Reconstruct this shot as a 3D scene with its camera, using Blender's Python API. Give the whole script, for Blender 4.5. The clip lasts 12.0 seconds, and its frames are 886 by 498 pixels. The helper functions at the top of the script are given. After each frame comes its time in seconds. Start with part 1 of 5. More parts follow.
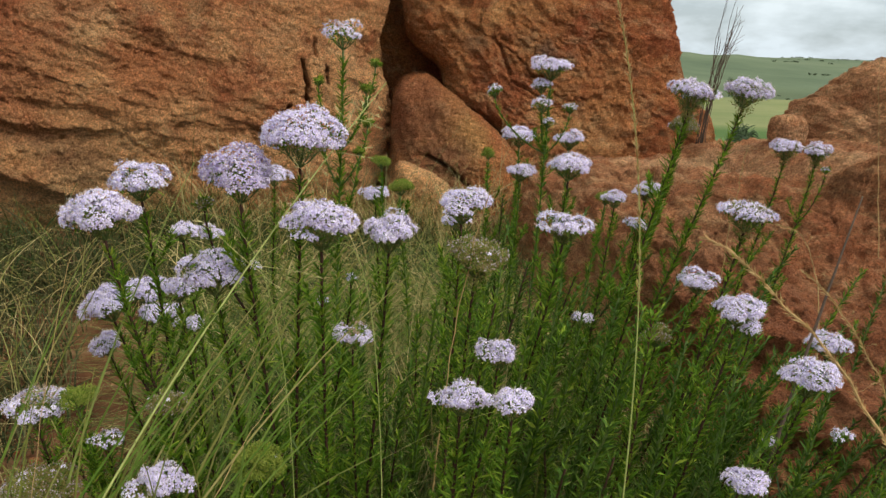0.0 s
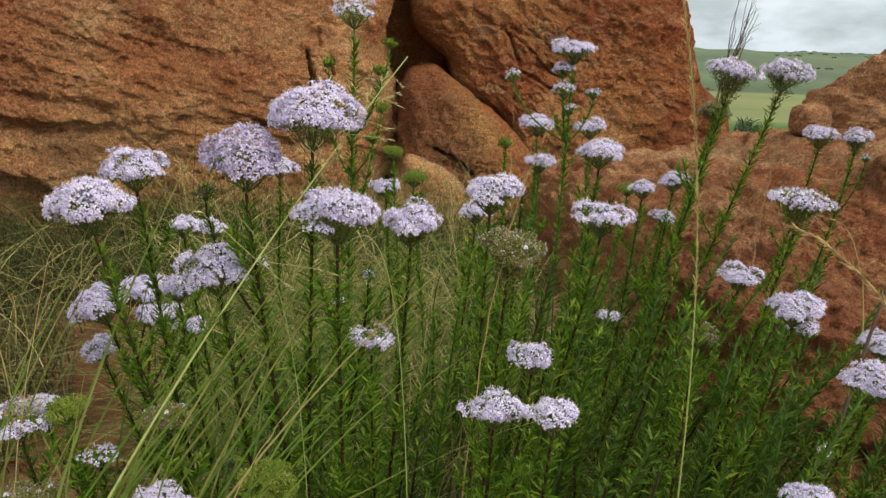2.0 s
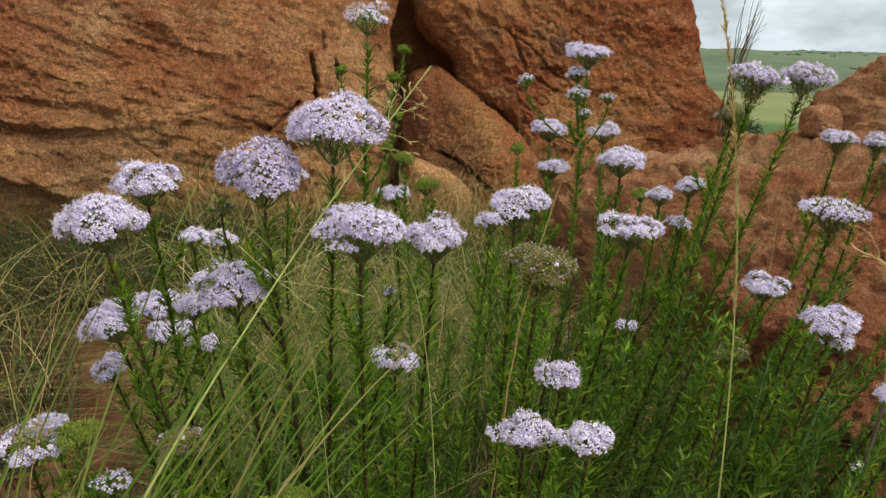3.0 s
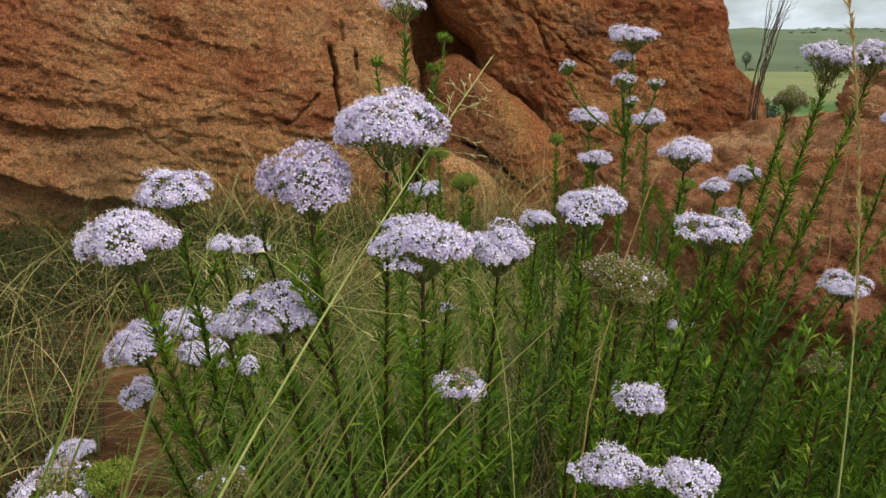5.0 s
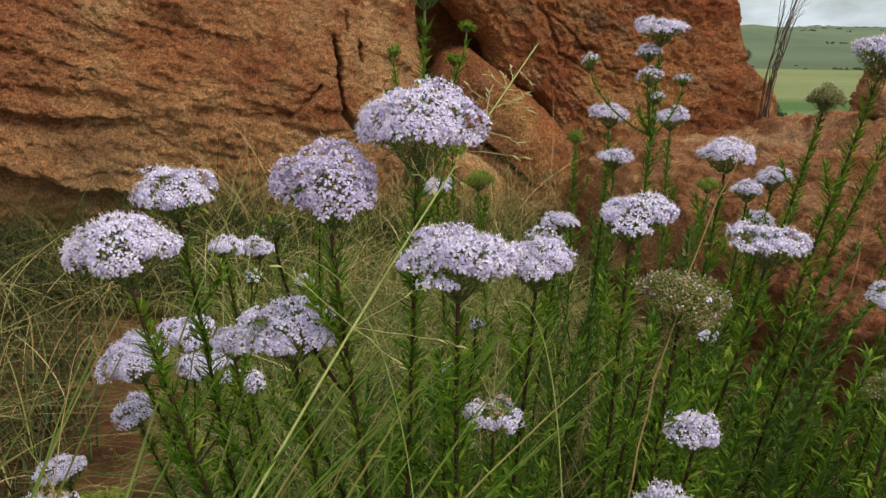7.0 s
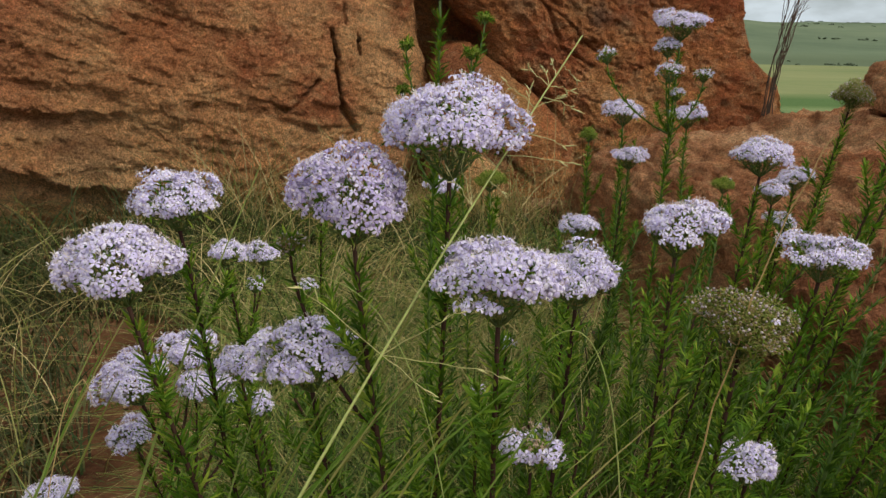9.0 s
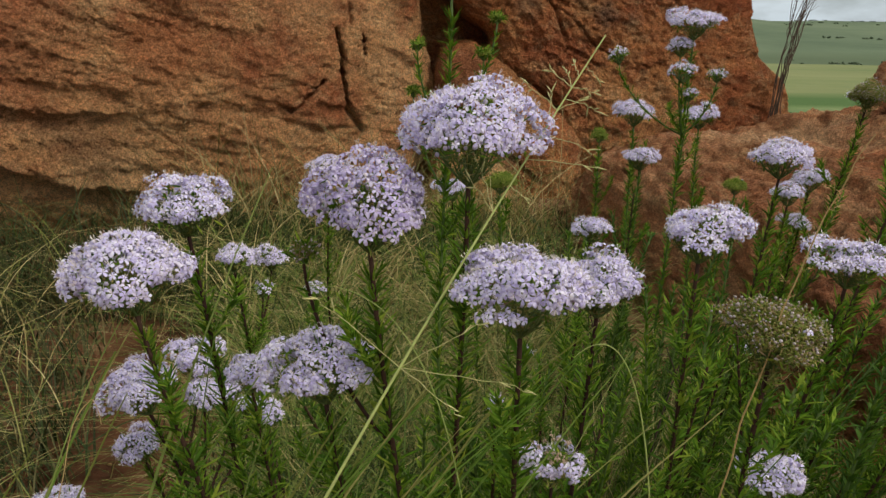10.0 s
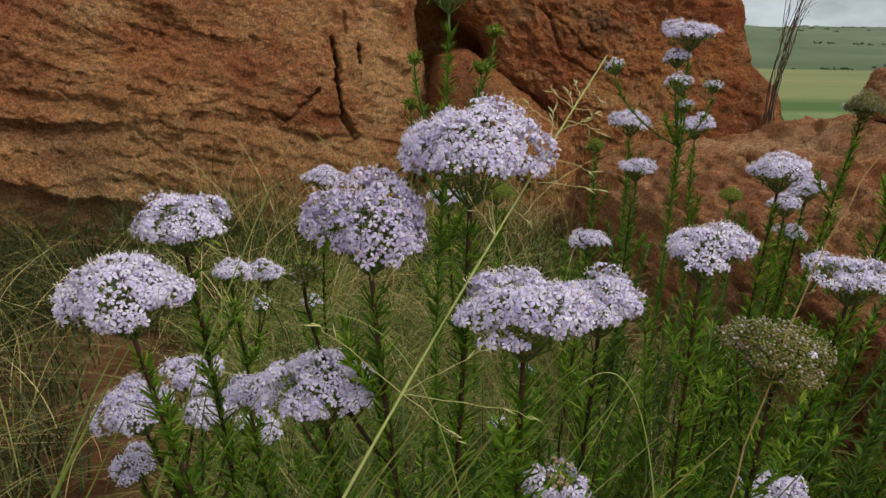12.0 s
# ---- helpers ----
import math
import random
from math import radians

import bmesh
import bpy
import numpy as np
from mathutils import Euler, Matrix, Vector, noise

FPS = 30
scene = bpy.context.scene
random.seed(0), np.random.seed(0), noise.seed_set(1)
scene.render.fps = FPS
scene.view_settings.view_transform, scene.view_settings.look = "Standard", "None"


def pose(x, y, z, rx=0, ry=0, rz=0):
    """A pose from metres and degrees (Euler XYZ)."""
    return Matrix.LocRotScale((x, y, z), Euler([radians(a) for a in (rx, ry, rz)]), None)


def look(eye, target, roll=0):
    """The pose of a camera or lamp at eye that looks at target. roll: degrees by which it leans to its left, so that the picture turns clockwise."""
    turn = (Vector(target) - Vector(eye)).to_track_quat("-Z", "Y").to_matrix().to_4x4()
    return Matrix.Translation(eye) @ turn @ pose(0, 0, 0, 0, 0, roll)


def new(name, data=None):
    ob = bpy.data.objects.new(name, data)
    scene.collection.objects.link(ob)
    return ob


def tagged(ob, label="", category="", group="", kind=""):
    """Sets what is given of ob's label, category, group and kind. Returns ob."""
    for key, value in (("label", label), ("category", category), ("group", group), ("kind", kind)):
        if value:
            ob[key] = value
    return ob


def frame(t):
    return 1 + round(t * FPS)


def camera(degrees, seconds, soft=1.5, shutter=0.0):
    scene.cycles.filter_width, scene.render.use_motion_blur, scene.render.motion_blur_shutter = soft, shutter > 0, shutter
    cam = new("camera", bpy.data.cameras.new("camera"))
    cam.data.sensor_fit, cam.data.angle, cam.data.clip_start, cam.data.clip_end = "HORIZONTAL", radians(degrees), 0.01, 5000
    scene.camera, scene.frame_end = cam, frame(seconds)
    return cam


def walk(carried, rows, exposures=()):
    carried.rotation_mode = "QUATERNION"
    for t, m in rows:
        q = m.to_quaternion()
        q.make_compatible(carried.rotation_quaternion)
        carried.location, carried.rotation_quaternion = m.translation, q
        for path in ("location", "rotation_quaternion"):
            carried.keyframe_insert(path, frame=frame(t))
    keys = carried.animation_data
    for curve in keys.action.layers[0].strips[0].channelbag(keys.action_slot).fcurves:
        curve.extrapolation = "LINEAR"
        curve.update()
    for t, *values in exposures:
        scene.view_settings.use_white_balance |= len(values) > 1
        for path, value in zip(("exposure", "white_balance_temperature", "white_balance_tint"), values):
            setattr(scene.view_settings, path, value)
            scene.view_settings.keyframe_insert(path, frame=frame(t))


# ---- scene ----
cam = camera(58.49, 12.0, soft=1.4)
PATH = [
    (0, (0.03337, 0.05818, 0.54978), (0.05309, 2.00697, 0.10051), 2.415),
    (0.5, (0.03084, 0.06449, 0.54609), (0.04541, 2.01097, 0.08674), 2.404),
    (1, (0.02778, 0.07988, 0.54214), (0.03791, 2.02473, 0.07580), 2.059),
    (1.5, (0.02139, 0.09514, 0.53753), (0.02931, 2.03966, 0.06981), 2.189),
    (2, (0.01763, 0.11514, 0.53408), (0.02936, 2.06185, 0.07563), 2.082),
    (2.5, (0.00974, 0.12517, 0.53630), (0.02306, 2.07276, 0.08162), 1.941),
    (4.5, (-0.01910, 0.17903, 0.54050), (-0.03308, 2.12167, 0.06515), 0.586),
    (5, (-0.02696, 0.19253, 0.53903), (-0.05276, 2.13264, 0.05395), 0.208),
    (5.5, (-0.03224, 0.20824, 0.53526), (-0.06498, 2.14727, 0.04628), 0.259),
    (6, (-0.03701, 0.22086, 0.53378), (-0.06806, 2.15858, 0.03953), 0.443),
    (6.5, (-0.04037, 0.23297, 0.53282), (-0.06343, 2.16977, 0.03454), 0.756),
    (7, (-0.04591, 0.24090, 0.53624), (-0.06393, 2.17694, 0.03483), 0.985),
    (9, (-0.06402, 0.28005, 0.53455), (-0.06379, 2.21293, 0.02076), 1.160),
    (9.5, (-0.06745, 0.28516, 0.53509), (-0.07082, 2.21827, 0.02217), 1.130),
    (10, (-0.07023, 0.29171, 0.53463), (-0.07896, 2.22426, 0.01966), 1.060),
    (10.5, (-0.07192, 0.29691, 0.53743), (-0.07141, 2.23212, 0.03250), 1.114),
    (11, (-0.07264, 0.30015, 0.53726), (-0.06368, 2.23703, 0.03886), 1.090),
    (11.5, (-0.07361, 0.29884, 0.53848), (-0.06524, 2.23597, 0.04104), 1.050),
    (12, (-0.07335, 0.29604, 0.54040), (-0.06703, 2.23224, 0.03932), 0.981),
]
walk(cam, [(t, look(eye, target, roll)) for t, eye, target, roll in PATH],
     [(0, 0.37), (2.5, 0.37), (5.5, 0.29), (7, 0.24), (9, 0.09), (12, -0.06)])

# ---- world and sun: bright overcast day ----
SUN_UP, SUN_TURN = 44.0, 115.0
world = bpy.data.worlds.new("sky")
scene.world = world
world.use_nodes = True
wt = world.node_tree
wt.nodes.clear()
sky = wt.nodes.new("ShaderNodeTexSky")
sky.sky_type, sky.sun_disc = "NISHITA", False
sky.sun_elevation, sky.sun_rotation = radians(SUN_UP), radians(SUN_TURN)
sky.air_density, sky.dust_density, sky.ozone_density = 1.0, 2.0, 1.0
coords = wt.nodes.new("ShaderNodeTexCoord")
stretch = wt.nodes.new("ShaderNodeMapping")
stretch.inputs["Scale"].default_value = (1.6, 1.6, 4.2)
cloud = wt.nodes.new("ShaderNodeTexNoise")
cloud.inputs["Scale"].default_value, cloud.inputs["Detail"].default_value = 4.6, 5.0
cloud.inputs["Roughness"].default_value = 0.55
cover = wt.nodes.new("ShaderNodeValToRGB")
cover.color_ramp.elements[0].position, cover.color_ramp.elements[0].color = 0.38, (0.5, 0.5, 0.5, 1)
cover.color_ramp.elements[1].position, cover.color_ramp.elements[1].color = 0.60, (1, 1, 1, 1)
veil = wt.nodes.new("ShaderNodeMix")
veil.data_type = "RGBA"
veil.inputs["B"].default_value = (11.1, 11.5, 11.6, 1)
back = wt.nodes.new("ShaderNodeBackground")
back.inputs["Strength"].default_value = 0.12
wout = wt.nodes.new("ShaderNodeOutputWorld")
wt.links.new(coords.outputs["Generated"], stretch.inputs["Vector"])
wt.links.new(stretch.outputs["Vector"], cloud.inputs["Vector"])
wt.links.new(cloud.outputs["Fac"], cover.inputs["Fac"])
wt.links.new(cover.outputs["Color"], veil.inputs["Factor"])
wt.links.new(sky.outputs["Color"], veil.inputs["A"])
# an overcast sky is three times as bright overhead as at the horizon
up = wt.nodes.new("ShaderNodeSeparateXYZ")
rise = wt.nodes.new("ShaderNodeMix")
rise.data_type = "RGBA"
rise.inputs["A"].default_value, rise.inputs["B"].default_value = (0.425, 0.465, 0.50, 1), (1.19, 1.18, 0.97, 1)
bright = wt.nodes.new("ShaderNodeMix")
bright.data_type, bright.blend_type = "RGBA", "MULTIPLY"
bright.inputs["Factor"].default_value = 1.0
wt.links.new(coords.outputs["Generated"], up.inputs[0])
wt.links.new(up.outputs["Z"], rise.inputs["Factor"])
wt.links.new(veil.outputs["Result"], bright.inputs["A"])
wt.links.new(rise.outputs["Result"], bright.inputs["B"])
wt.links.new(bright.outputs["Result"], back.inputs["Color"])
wt.links.new(back.outputs["Background"], wout.inputs["Surface"])

sun = new("sun", bpy.data.lights.new("sun", "SUN"))
sun.data.energy, sun.data.angle, sun.data.color = 1.7, radians(20), (1.0, 0.92, 0.78)
sun.rotation_euler = (radians(90 - SUN_UP), 0, radians(180 - SUN_TURN))  # from the right, a little behind the camera


# ---- materials ----
def material(name, rough=0.7, spec=0.3):
    m = bpy.data.materials.new(name)
    m.use_nodes = True
    b = m.node_tree.nodes["Principled BSDF"]
    b.inputs["Roughness"].default_value = rough
    b.inputs["Specular IOR Level"].default_value = spec
    return m, m.node_tree, b


def link(nt, a, b):
    nt.links.new(a, b)


def noise_node(nt, scale, detail=6.0, rough=0.6, squash=None, kind="ShaderNodeTexNoise"):
    """A texture in object space, at real-world size."""
    c = nt.nodes.new("ShaderNodeTexCoord")
    n = nt.nodes.new(kind)
    n.inputs["Scale"].default_value = scale
    if kind == "ShaderNodeTexNoise":
        n.inputs["Detail"].default_value, n.inputs["Roughness"].default_value = detail, rough
    if squash:
        mp = nt.nodes.new("ShaderNodeMapping")
        mp.inputs["Scale"].default_value = squash
        link(nt, c.outputs["Object"], mp.inputs["Vector"])
        link(nt, mp.outputs["Vector"], n.inputs["Vector"])
    else:
        link(nt, c.outputs["Object"], n.inputs["Vector"])
    return n


def ramp(nt, fac, stops):
    r = nt.nodes.new("ShaderNodeValToRGB")
    els = r.color_ramp.elements
    while len(els) < len(stops):
        els.new(0.5)
    for e, (p, c) in zip(els, stops):
        e.position, e.color = p, (*c, 1)
    link(nt, fac, r.inputs["Fac"])
    return r.outputs["Color"]


def mix(nt, fac, a, b, blend="MIX"):
    m = nt.nodes.new("ShaderNodeMix")
    m.data_type, m.blend_type = "RGBA", blend
    for key, v in (("Factor", fac), ("A", a), ("B", b)):
        if isinstance(v, (int, float)):
            m.inputs[key].default_value = v
        elif isinstance(v, tuple):
            m.inputs[key].default_value = (*v, 1)
        else:
            link(nt, v, m.inputs[key])
    return m.outputs["Result"]


def bump(nt, b, height, strength, distance):
    n = nt.nodes.new("ShaderNodeBump")
    n.inputs["Strength"].default_value, n.inputs["Distance"].default_value = strength, distance
    link(nt, height, n.inputs["Height"])
    link(nt, n.outputs["Normal"], b.inputs["Normal"])


def rock_material(name, low, mid, high, stain, strata, patches=(), lichen=0.3, red=(0.42, 0.115, 0.05)):
    m, nt, b = material(name, 0.92, 0.15)
    big = noise_node(nt, 2.0, 6, 0.62, (1, 1, strata))
    big.inputs["Distortion"].default_value = 0.5
    base = ramp(nt, big.outputs["Fac"], [(0.34, low), (0.5, mid), (0.66, high)])
    # bands along the bedding, dipping a little
    tilt = nt.nodes.new("ShaderNodeMapping")
    tilt.inputs["Rotation"].default_value, tilt.inputs["Scale"].default_value = (0, radians(12), 0), (1, 1, 4.5)
    where = nt.nodes.new("ShaderNodeTexCoord")
    link(nt, where.outputs["Object"], tilt.inputs["Vector"])
    streak = noise_node(nt, 4.5, 10, 0.72)
    link(nt, tilt.outputs["Vector"], streak.inputs["Vector"])
    streak.inputs["Distortion"].default_value = 0.6
    base = mix(nt, 0.8, base, ramp(nt, streak.outputs["Fac"], [(0.32, (0.6, 0.52, 0.47)), (0.48, (1.0, 0.98, 0.96)), (0.66, (1.26, 1.27, 1.25))]), "MULTIPLY")
    rust = noise_node(nt, 3.6, 9, 0.72)
    base = mix(nt, ramp(nt, rust.outputs["Fac"], [(0.5, (0, 0, 0)), (0.62, (0.75, 0.75, 0.75))]), base, red)
    blot = noise_node(nt, 5.0, 10, 0.8, (1, 1, 1.6))
    base = mix(nt, ramp(nt, blot.outputs["Fac"], [(0.54, (0, 0, 0)), (0.66, (0.45, 0.45, 0.45))]), base, stain)
    pale = noise_node(nt, 16, 9, 0.75, (1, 1, 1.8))
    base = mix(nt, ramp(nt, pale.outputs["Fac"], [(0.5, (0, 0, 0)), (0.68, (0.45, 0.45, 0.45))]), base, (0.72, 0.49, 0.27))
    bloom = noise_node(nt, 2.6, 7, 0.7)
    spots = noise_node(nt, 34, 9, 0.85)
    both = nt.nodes.new("ShaderNodeMath")
    both.operation = "MULTIPLY"
    link(nt, ramp(nt, bloom.outputs["Fac"], [(0.5, (0, 0, 0)), (0.6, (1, 1, 1))]), both.inputs[0])
    link(nt, ramp(nt, spots.outputs["Fac"], [(0.48, (0, 0, 0)), (0.58, (lichen, lichen, lichen))]), both.inputs[1])
    base = mix(nt, both.outputs[0], base, (0.1, 0.085, 0.065))
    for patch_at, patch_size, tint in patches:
        # an area of its own tint with a ragged edge
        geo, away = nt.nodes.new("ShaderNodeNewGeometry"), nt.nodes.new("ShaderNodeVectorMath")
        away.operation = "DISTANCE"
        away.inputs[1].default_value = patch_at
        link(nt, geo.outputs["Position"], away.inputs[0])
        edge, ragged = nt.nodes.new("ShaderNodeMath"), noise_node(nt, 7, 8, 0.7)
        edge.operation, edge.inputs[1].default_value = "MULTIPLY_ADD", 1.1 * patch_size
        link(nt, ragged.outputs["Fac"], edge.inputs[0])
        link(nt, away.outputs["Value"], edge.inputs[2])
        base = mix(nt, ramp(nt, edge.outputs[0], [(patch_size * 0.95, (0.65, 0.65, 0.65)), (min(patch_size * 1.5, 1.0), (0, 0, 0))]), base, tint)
    grain = noise_node(nt, 90, 7, 0.88, (1, 1, 1.25))
    base = mix(nt, 0.9, base, ramp(nt, grain.outputs["Fac"], [(0.34, (0.36, 0.33, 0.31)), (0.5, (1.05, 1.05, 1.05)), (0.64, (1.65, 1.62, 1.56))]), "MULTIPLY")
    fleck = noise_node(nt, 260, 3, 0.8)
    base = mix(nt, 0.7, base, ramp(nt, fleck.outputs["Fac"], [(0.36, (0.42, 0.39, 0.37)), (0.5, (1.03, 1.03, 1.03)), (0.64, (1.55, 1.55, 1.5))]), "MULTIPLY")
    link(nt, base, b.inputs["Base Color"])
    heights = None
    for scale, weight in ((18, 0.55), (34, -0.3), (75, 0.8), (190, 0.8)):
        n = noise_node(nt, scale, 6, 0.75, (1, 1, 1.5))
        if weight < 0:
            n.noise_type, n.normalize = "RIDGED_MULTIFRACTAL", True
        n.inputs["Distortion"].default_value = 0.3
        f = nt.nodes.new("ShaderNodeMath")
        f.operation, f.inputs[1].default_value = "MULTIPLY_ADD", weight
        link(nt, n.outputs["Fac"], f.inputs[0])
        if heights:
            link(nt, heights, f.inputs[2])
        else:
            f.inputs[2].default_value = 0.0
        heights = f.outputs[0]
    bump(nt, b, heights, 1.0, 0.03)
    return m


ROCK_OCHRE = rock_material("ochre_sandstone", (0.56, 0.235, 0.108), (0.72, 0.375, 0.175), (0.82, 0.495, 0.26), (0.46, 0.275, 0.15), 1.7,
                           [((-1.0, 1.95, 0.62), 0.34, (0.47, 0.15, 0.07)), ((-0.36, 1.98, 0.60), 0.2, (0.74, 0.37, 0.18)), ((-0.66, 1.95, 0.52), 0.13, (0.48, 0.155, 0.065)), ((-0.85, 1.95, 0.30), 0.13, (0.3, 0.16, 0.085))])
ROCK_RED = rock_material("red_sandstone", (0.37, 0.12, 0.048), (0.5, 0.2, 0.078), (0.6, 0.3, 0.125), (0.15, 0.11, 0.078), 1.2,
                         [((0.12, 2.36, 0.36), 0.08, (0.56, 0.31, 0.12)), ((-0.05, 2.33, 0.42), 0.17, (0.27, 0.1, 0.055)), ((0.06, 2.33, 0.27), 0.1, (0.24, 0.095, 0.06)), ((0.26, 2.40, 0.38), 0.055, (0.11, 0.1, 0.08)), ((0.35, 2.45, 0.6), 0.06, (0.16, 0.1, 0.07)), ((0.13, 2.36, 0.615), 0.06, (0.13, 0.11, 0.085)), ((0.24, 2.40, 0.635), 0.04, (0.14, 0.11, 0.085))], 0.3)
ROCK_PALE = rock_material("pale_orange_sandstone", (0.44, 0.19, 0.095), (0.6, 0.31, 0.165), (0.74, 0.48, 0.3), (0.4, 0.2, 0.12), 2.2, lichen=0.1, red=(0.46, 0.17, 0.08))
# lower front: redder rock, with the plants' shade put into the tint
ROCK_SLAB = rock_material("red_slab_stone", (0.28, 0.103, 0.05), (0.4, 0.17, 0.083), (0.6, 0.35, 0.205), (0.27, 0.125, 0.07), 1.8,
                          [((0.7, 1.0, 0.12), 0.4, (0.27, 0.09, 0.045)), ((0.45, 1.15, 0.2), 0.22, (0.3, 0.1, 0.05))], lichen=0.06, red=(0.4, 0.13, 0.06))


def plant_material(name, stops, scale=9.0, rough=0.55, glow=0.35, spec=0.3):
    """Leafy matter: a tint per piece, a fine mottle, and some light let through."""
    m, nt, b = material(name, rough, spec)
    info, geo = nt.nodes.new("ShaderNodeObjectInfo"), nt.nodes.new("ShaderNodeNewGeometry")
    add = nt.nodes.new("ShaderNodeMath")
    add.operation = "ADD"
    link(nt, info.outputs["Random"], add.inputs[0])
    link(nt, geo.outputs["Random Per Island"], add.inputs[1])
    frac = nt.nodes.new("ShaderNodeMath")
    frac.operation = "FRACT"
    link(nt, add.outputs[0], frac.inputs[0])
    col = ramp(nt, frac.outputs[0], stops)
    mottle = noise_node(nt, scale * 40, 4, 0.6)
    col = mix(nt, 0.5, col, ramp(nt, mottle.outputs["Fac"], [(0.3, (0.65, 0.65, 0.65)), (0.7, (1.3, 1.3, 1.3))]), "MULTIPLY")
    link(nt, col, b.inputs["Base Color"])
    if glow:
        tr = nt.nodes.new("ShaderNodeBsdfTranslucent")
        link(nt, col, tr.inputs["Color"])
        ms = nt.nodes.new("ShaderNodeMixShader")
        ms.inputs["Fac"].default_value = glow
        link(nt, b.outputs["BSDF"], ms.inputs[1])
        link(nt, tr.outputs["BSDF"], ms.inputs[2])
        link(nt, ms.outputs["Shader"], nt.nodes["Material Output"].inputs["Surface"])
    return m


PETAL = plant_material("lilac_petal", [(0, (0.56, 0.49, 0.8)), (0.4, (0.66, 0.59, 0.86)), (0.75, (0.75, 0.69, 0.9)), (1, (0.84, 0.79, 0.93))], 8, 0.6, 0.3, 0.2)
THROAT = plant_material("violet_throat", [(0, (0.27, 0.21, 0.38)), (1, (0.42, 0.35, 0.5))], 8, 0.7, 0.0)
STAMEN = plant_material("cream_stamen", [(0, (0.62, 0.52, 0.5)), (1, (0.75, 0.68, 0.66))], 8, 0.7, 0.0)
BUD = plant_material("lilac_bud", [(0, (0.33, 0.28, 0.38)), (0.5, (0.52, 0.46, 0.62)), (1, (0.66, 0.62, 0.76))], 8, 0.6, 0.2)
GREEN_BUD = plant_material("green_bud", [(0, (0.13, 0.165, 0.03)), (0.5, (0.21, 0.225, 0.045)), (0.8, (0.27, 0.22, 0.07)), (1, (0.34, 0.22, 0.13))], 8, 0.65, 0.2)
LIME_BUD = plant_material("yellow_green_bud", [(0, (0.15, 0.22, 0.025)), (0.6, (0.25, 0.31, 0.045)), (1, (0.36, 0.37, 0.08))], 8, 0.65, 0.3)
# the lilac petal again, darkened: shade on one head put into its colour
PETAL_SHADED = plant_material("shaded_lilac_petal", [(0, (0.43, 0.35, 0.64)), (0.5, (0.57, 0.49, 0.75)), (1, (0.73, 0.66, 0.85))], 8, 0.6, 0.3, 0.2)
FADED = plant_material("faded_floret", [(0, (0.28, 0.19, 0.13)), (1, (0.42, 0.31, 0.24))], 8, 0.8, 0.1)
LEAF = plant_material("stem_leaf", [(0, (0.045, 0.105, 0.008)), (0.45, (0.1, 0.2, 0.013)), (0.8, (0.18, 0.29, 0.024)), (1, (0.32, 0.385, 0.045))], 5, 0.6, 0.35, 0.15)
LEAF_DARK = plant_material("lower_leaf", [(0, (0.03, 0.072, 0.008)), (0.6, (0.07, 0.145, 0.014)), (1, (0.15, 0.225, 0.026))], 5, 0.6, 0.3, 0.18)
STEM_DARK = plant_material("purple_brown_stem", [(0, (0.036, 0.016, 0.013)), (1, (0.058, 0.03, 0.02))], 6, 0.8, 0.0, 0.12)
DUSKY_BUD = plant_material("dusky_bud", [(0, (0.26, 0.2, 0.15)), (0.6, (0.4, 0.32, 0.31)), (1, (0.55, 0.47, 0.54))], 8, 0.65, 0.2)
STEM_GREEN = plant_material("green_stem", [(0, (0.08, 0.13, 0.03)), (1, (0.12, 0.16, 0.045))], 6, 0.6, 0.1)
GRASS = plant_material("olive_grass", [(0, (0.06, 0.08, 0.013)), (0.45, (0.13, 0.145, 0.03)), (0.8, (0.27, 0.245, 0.075)), (1, (0.48, 0.41, 0.18))], 6, 0.6, 0.3)
GRASS_PALE = plant_material("pale_olive_grass", [(0, (0.15, 0.175, 0.035)), (0.6, (0.27, 0.275, 0.075)), (1, (0.42, 0.38, 0.15))], 6, 0.6, 0.35)
GRASS_DRY = plant_material("dry_grass", [(0, (0.22, 0.17, 0.06)), (0.5, (0.38, 0.29, 0.12)), (1, (0.6, 0.48, 0.25))], 6, 0.7, 0.25)
# shade deep in the grass is put into these two darker colours
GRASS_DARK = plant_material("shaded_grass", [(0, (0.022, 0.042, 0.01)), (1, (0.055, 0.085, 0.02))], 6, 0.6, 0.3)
GRASS_SHADE = plant_material("tussock_shade_grass", [(0, (0.032, 0.038, 0.012)), (0.6, (0.07, 0.07, 0.022)), (1, (0.13, 0.115, 0.045))], 6, 0.65, 0.3)
GRASS_GREEN = plant_material("green_grass", [(0, (0.07, 0.12, 0.02)), (0.5, (0.13, 0.2, 0.035)), (1, (0.24, 0.28, 0.07))], 6, 0.55, 0.35)
GRASS_BRIGHT = plant_material("bright_grass", [(0, (0.12, 0.22, 0.03)), (1, (0.24, 0.34, 0.07))], 6, 0.5, 0.35)
CULM = plant_material("yellow_green_culm", [(0, (0.29, 0.35, 0.1)), (1, (0.4, 0.44, 0.15))], 6, 0.5, 0.15)
CULM_PALE = plant_material("pale_panicle", [(0, (0.47, 0.45, 0.19)), (1, (0.58, 0.52, 0.25))], 6, 0.6, 0.1)
STRAW = plant_material("straw", [(0, (0.42, 0.27, 0.11)), (1, (0.55, 0.38, 0.18))], 6, 0.7, 0.1)
TWIG = plant_material("grey_brown_twig", [(0, (0.07, 0.045, 0.035)), (1, (0.11, 0.075, 0.055))], 6, 0.8, 0.0)
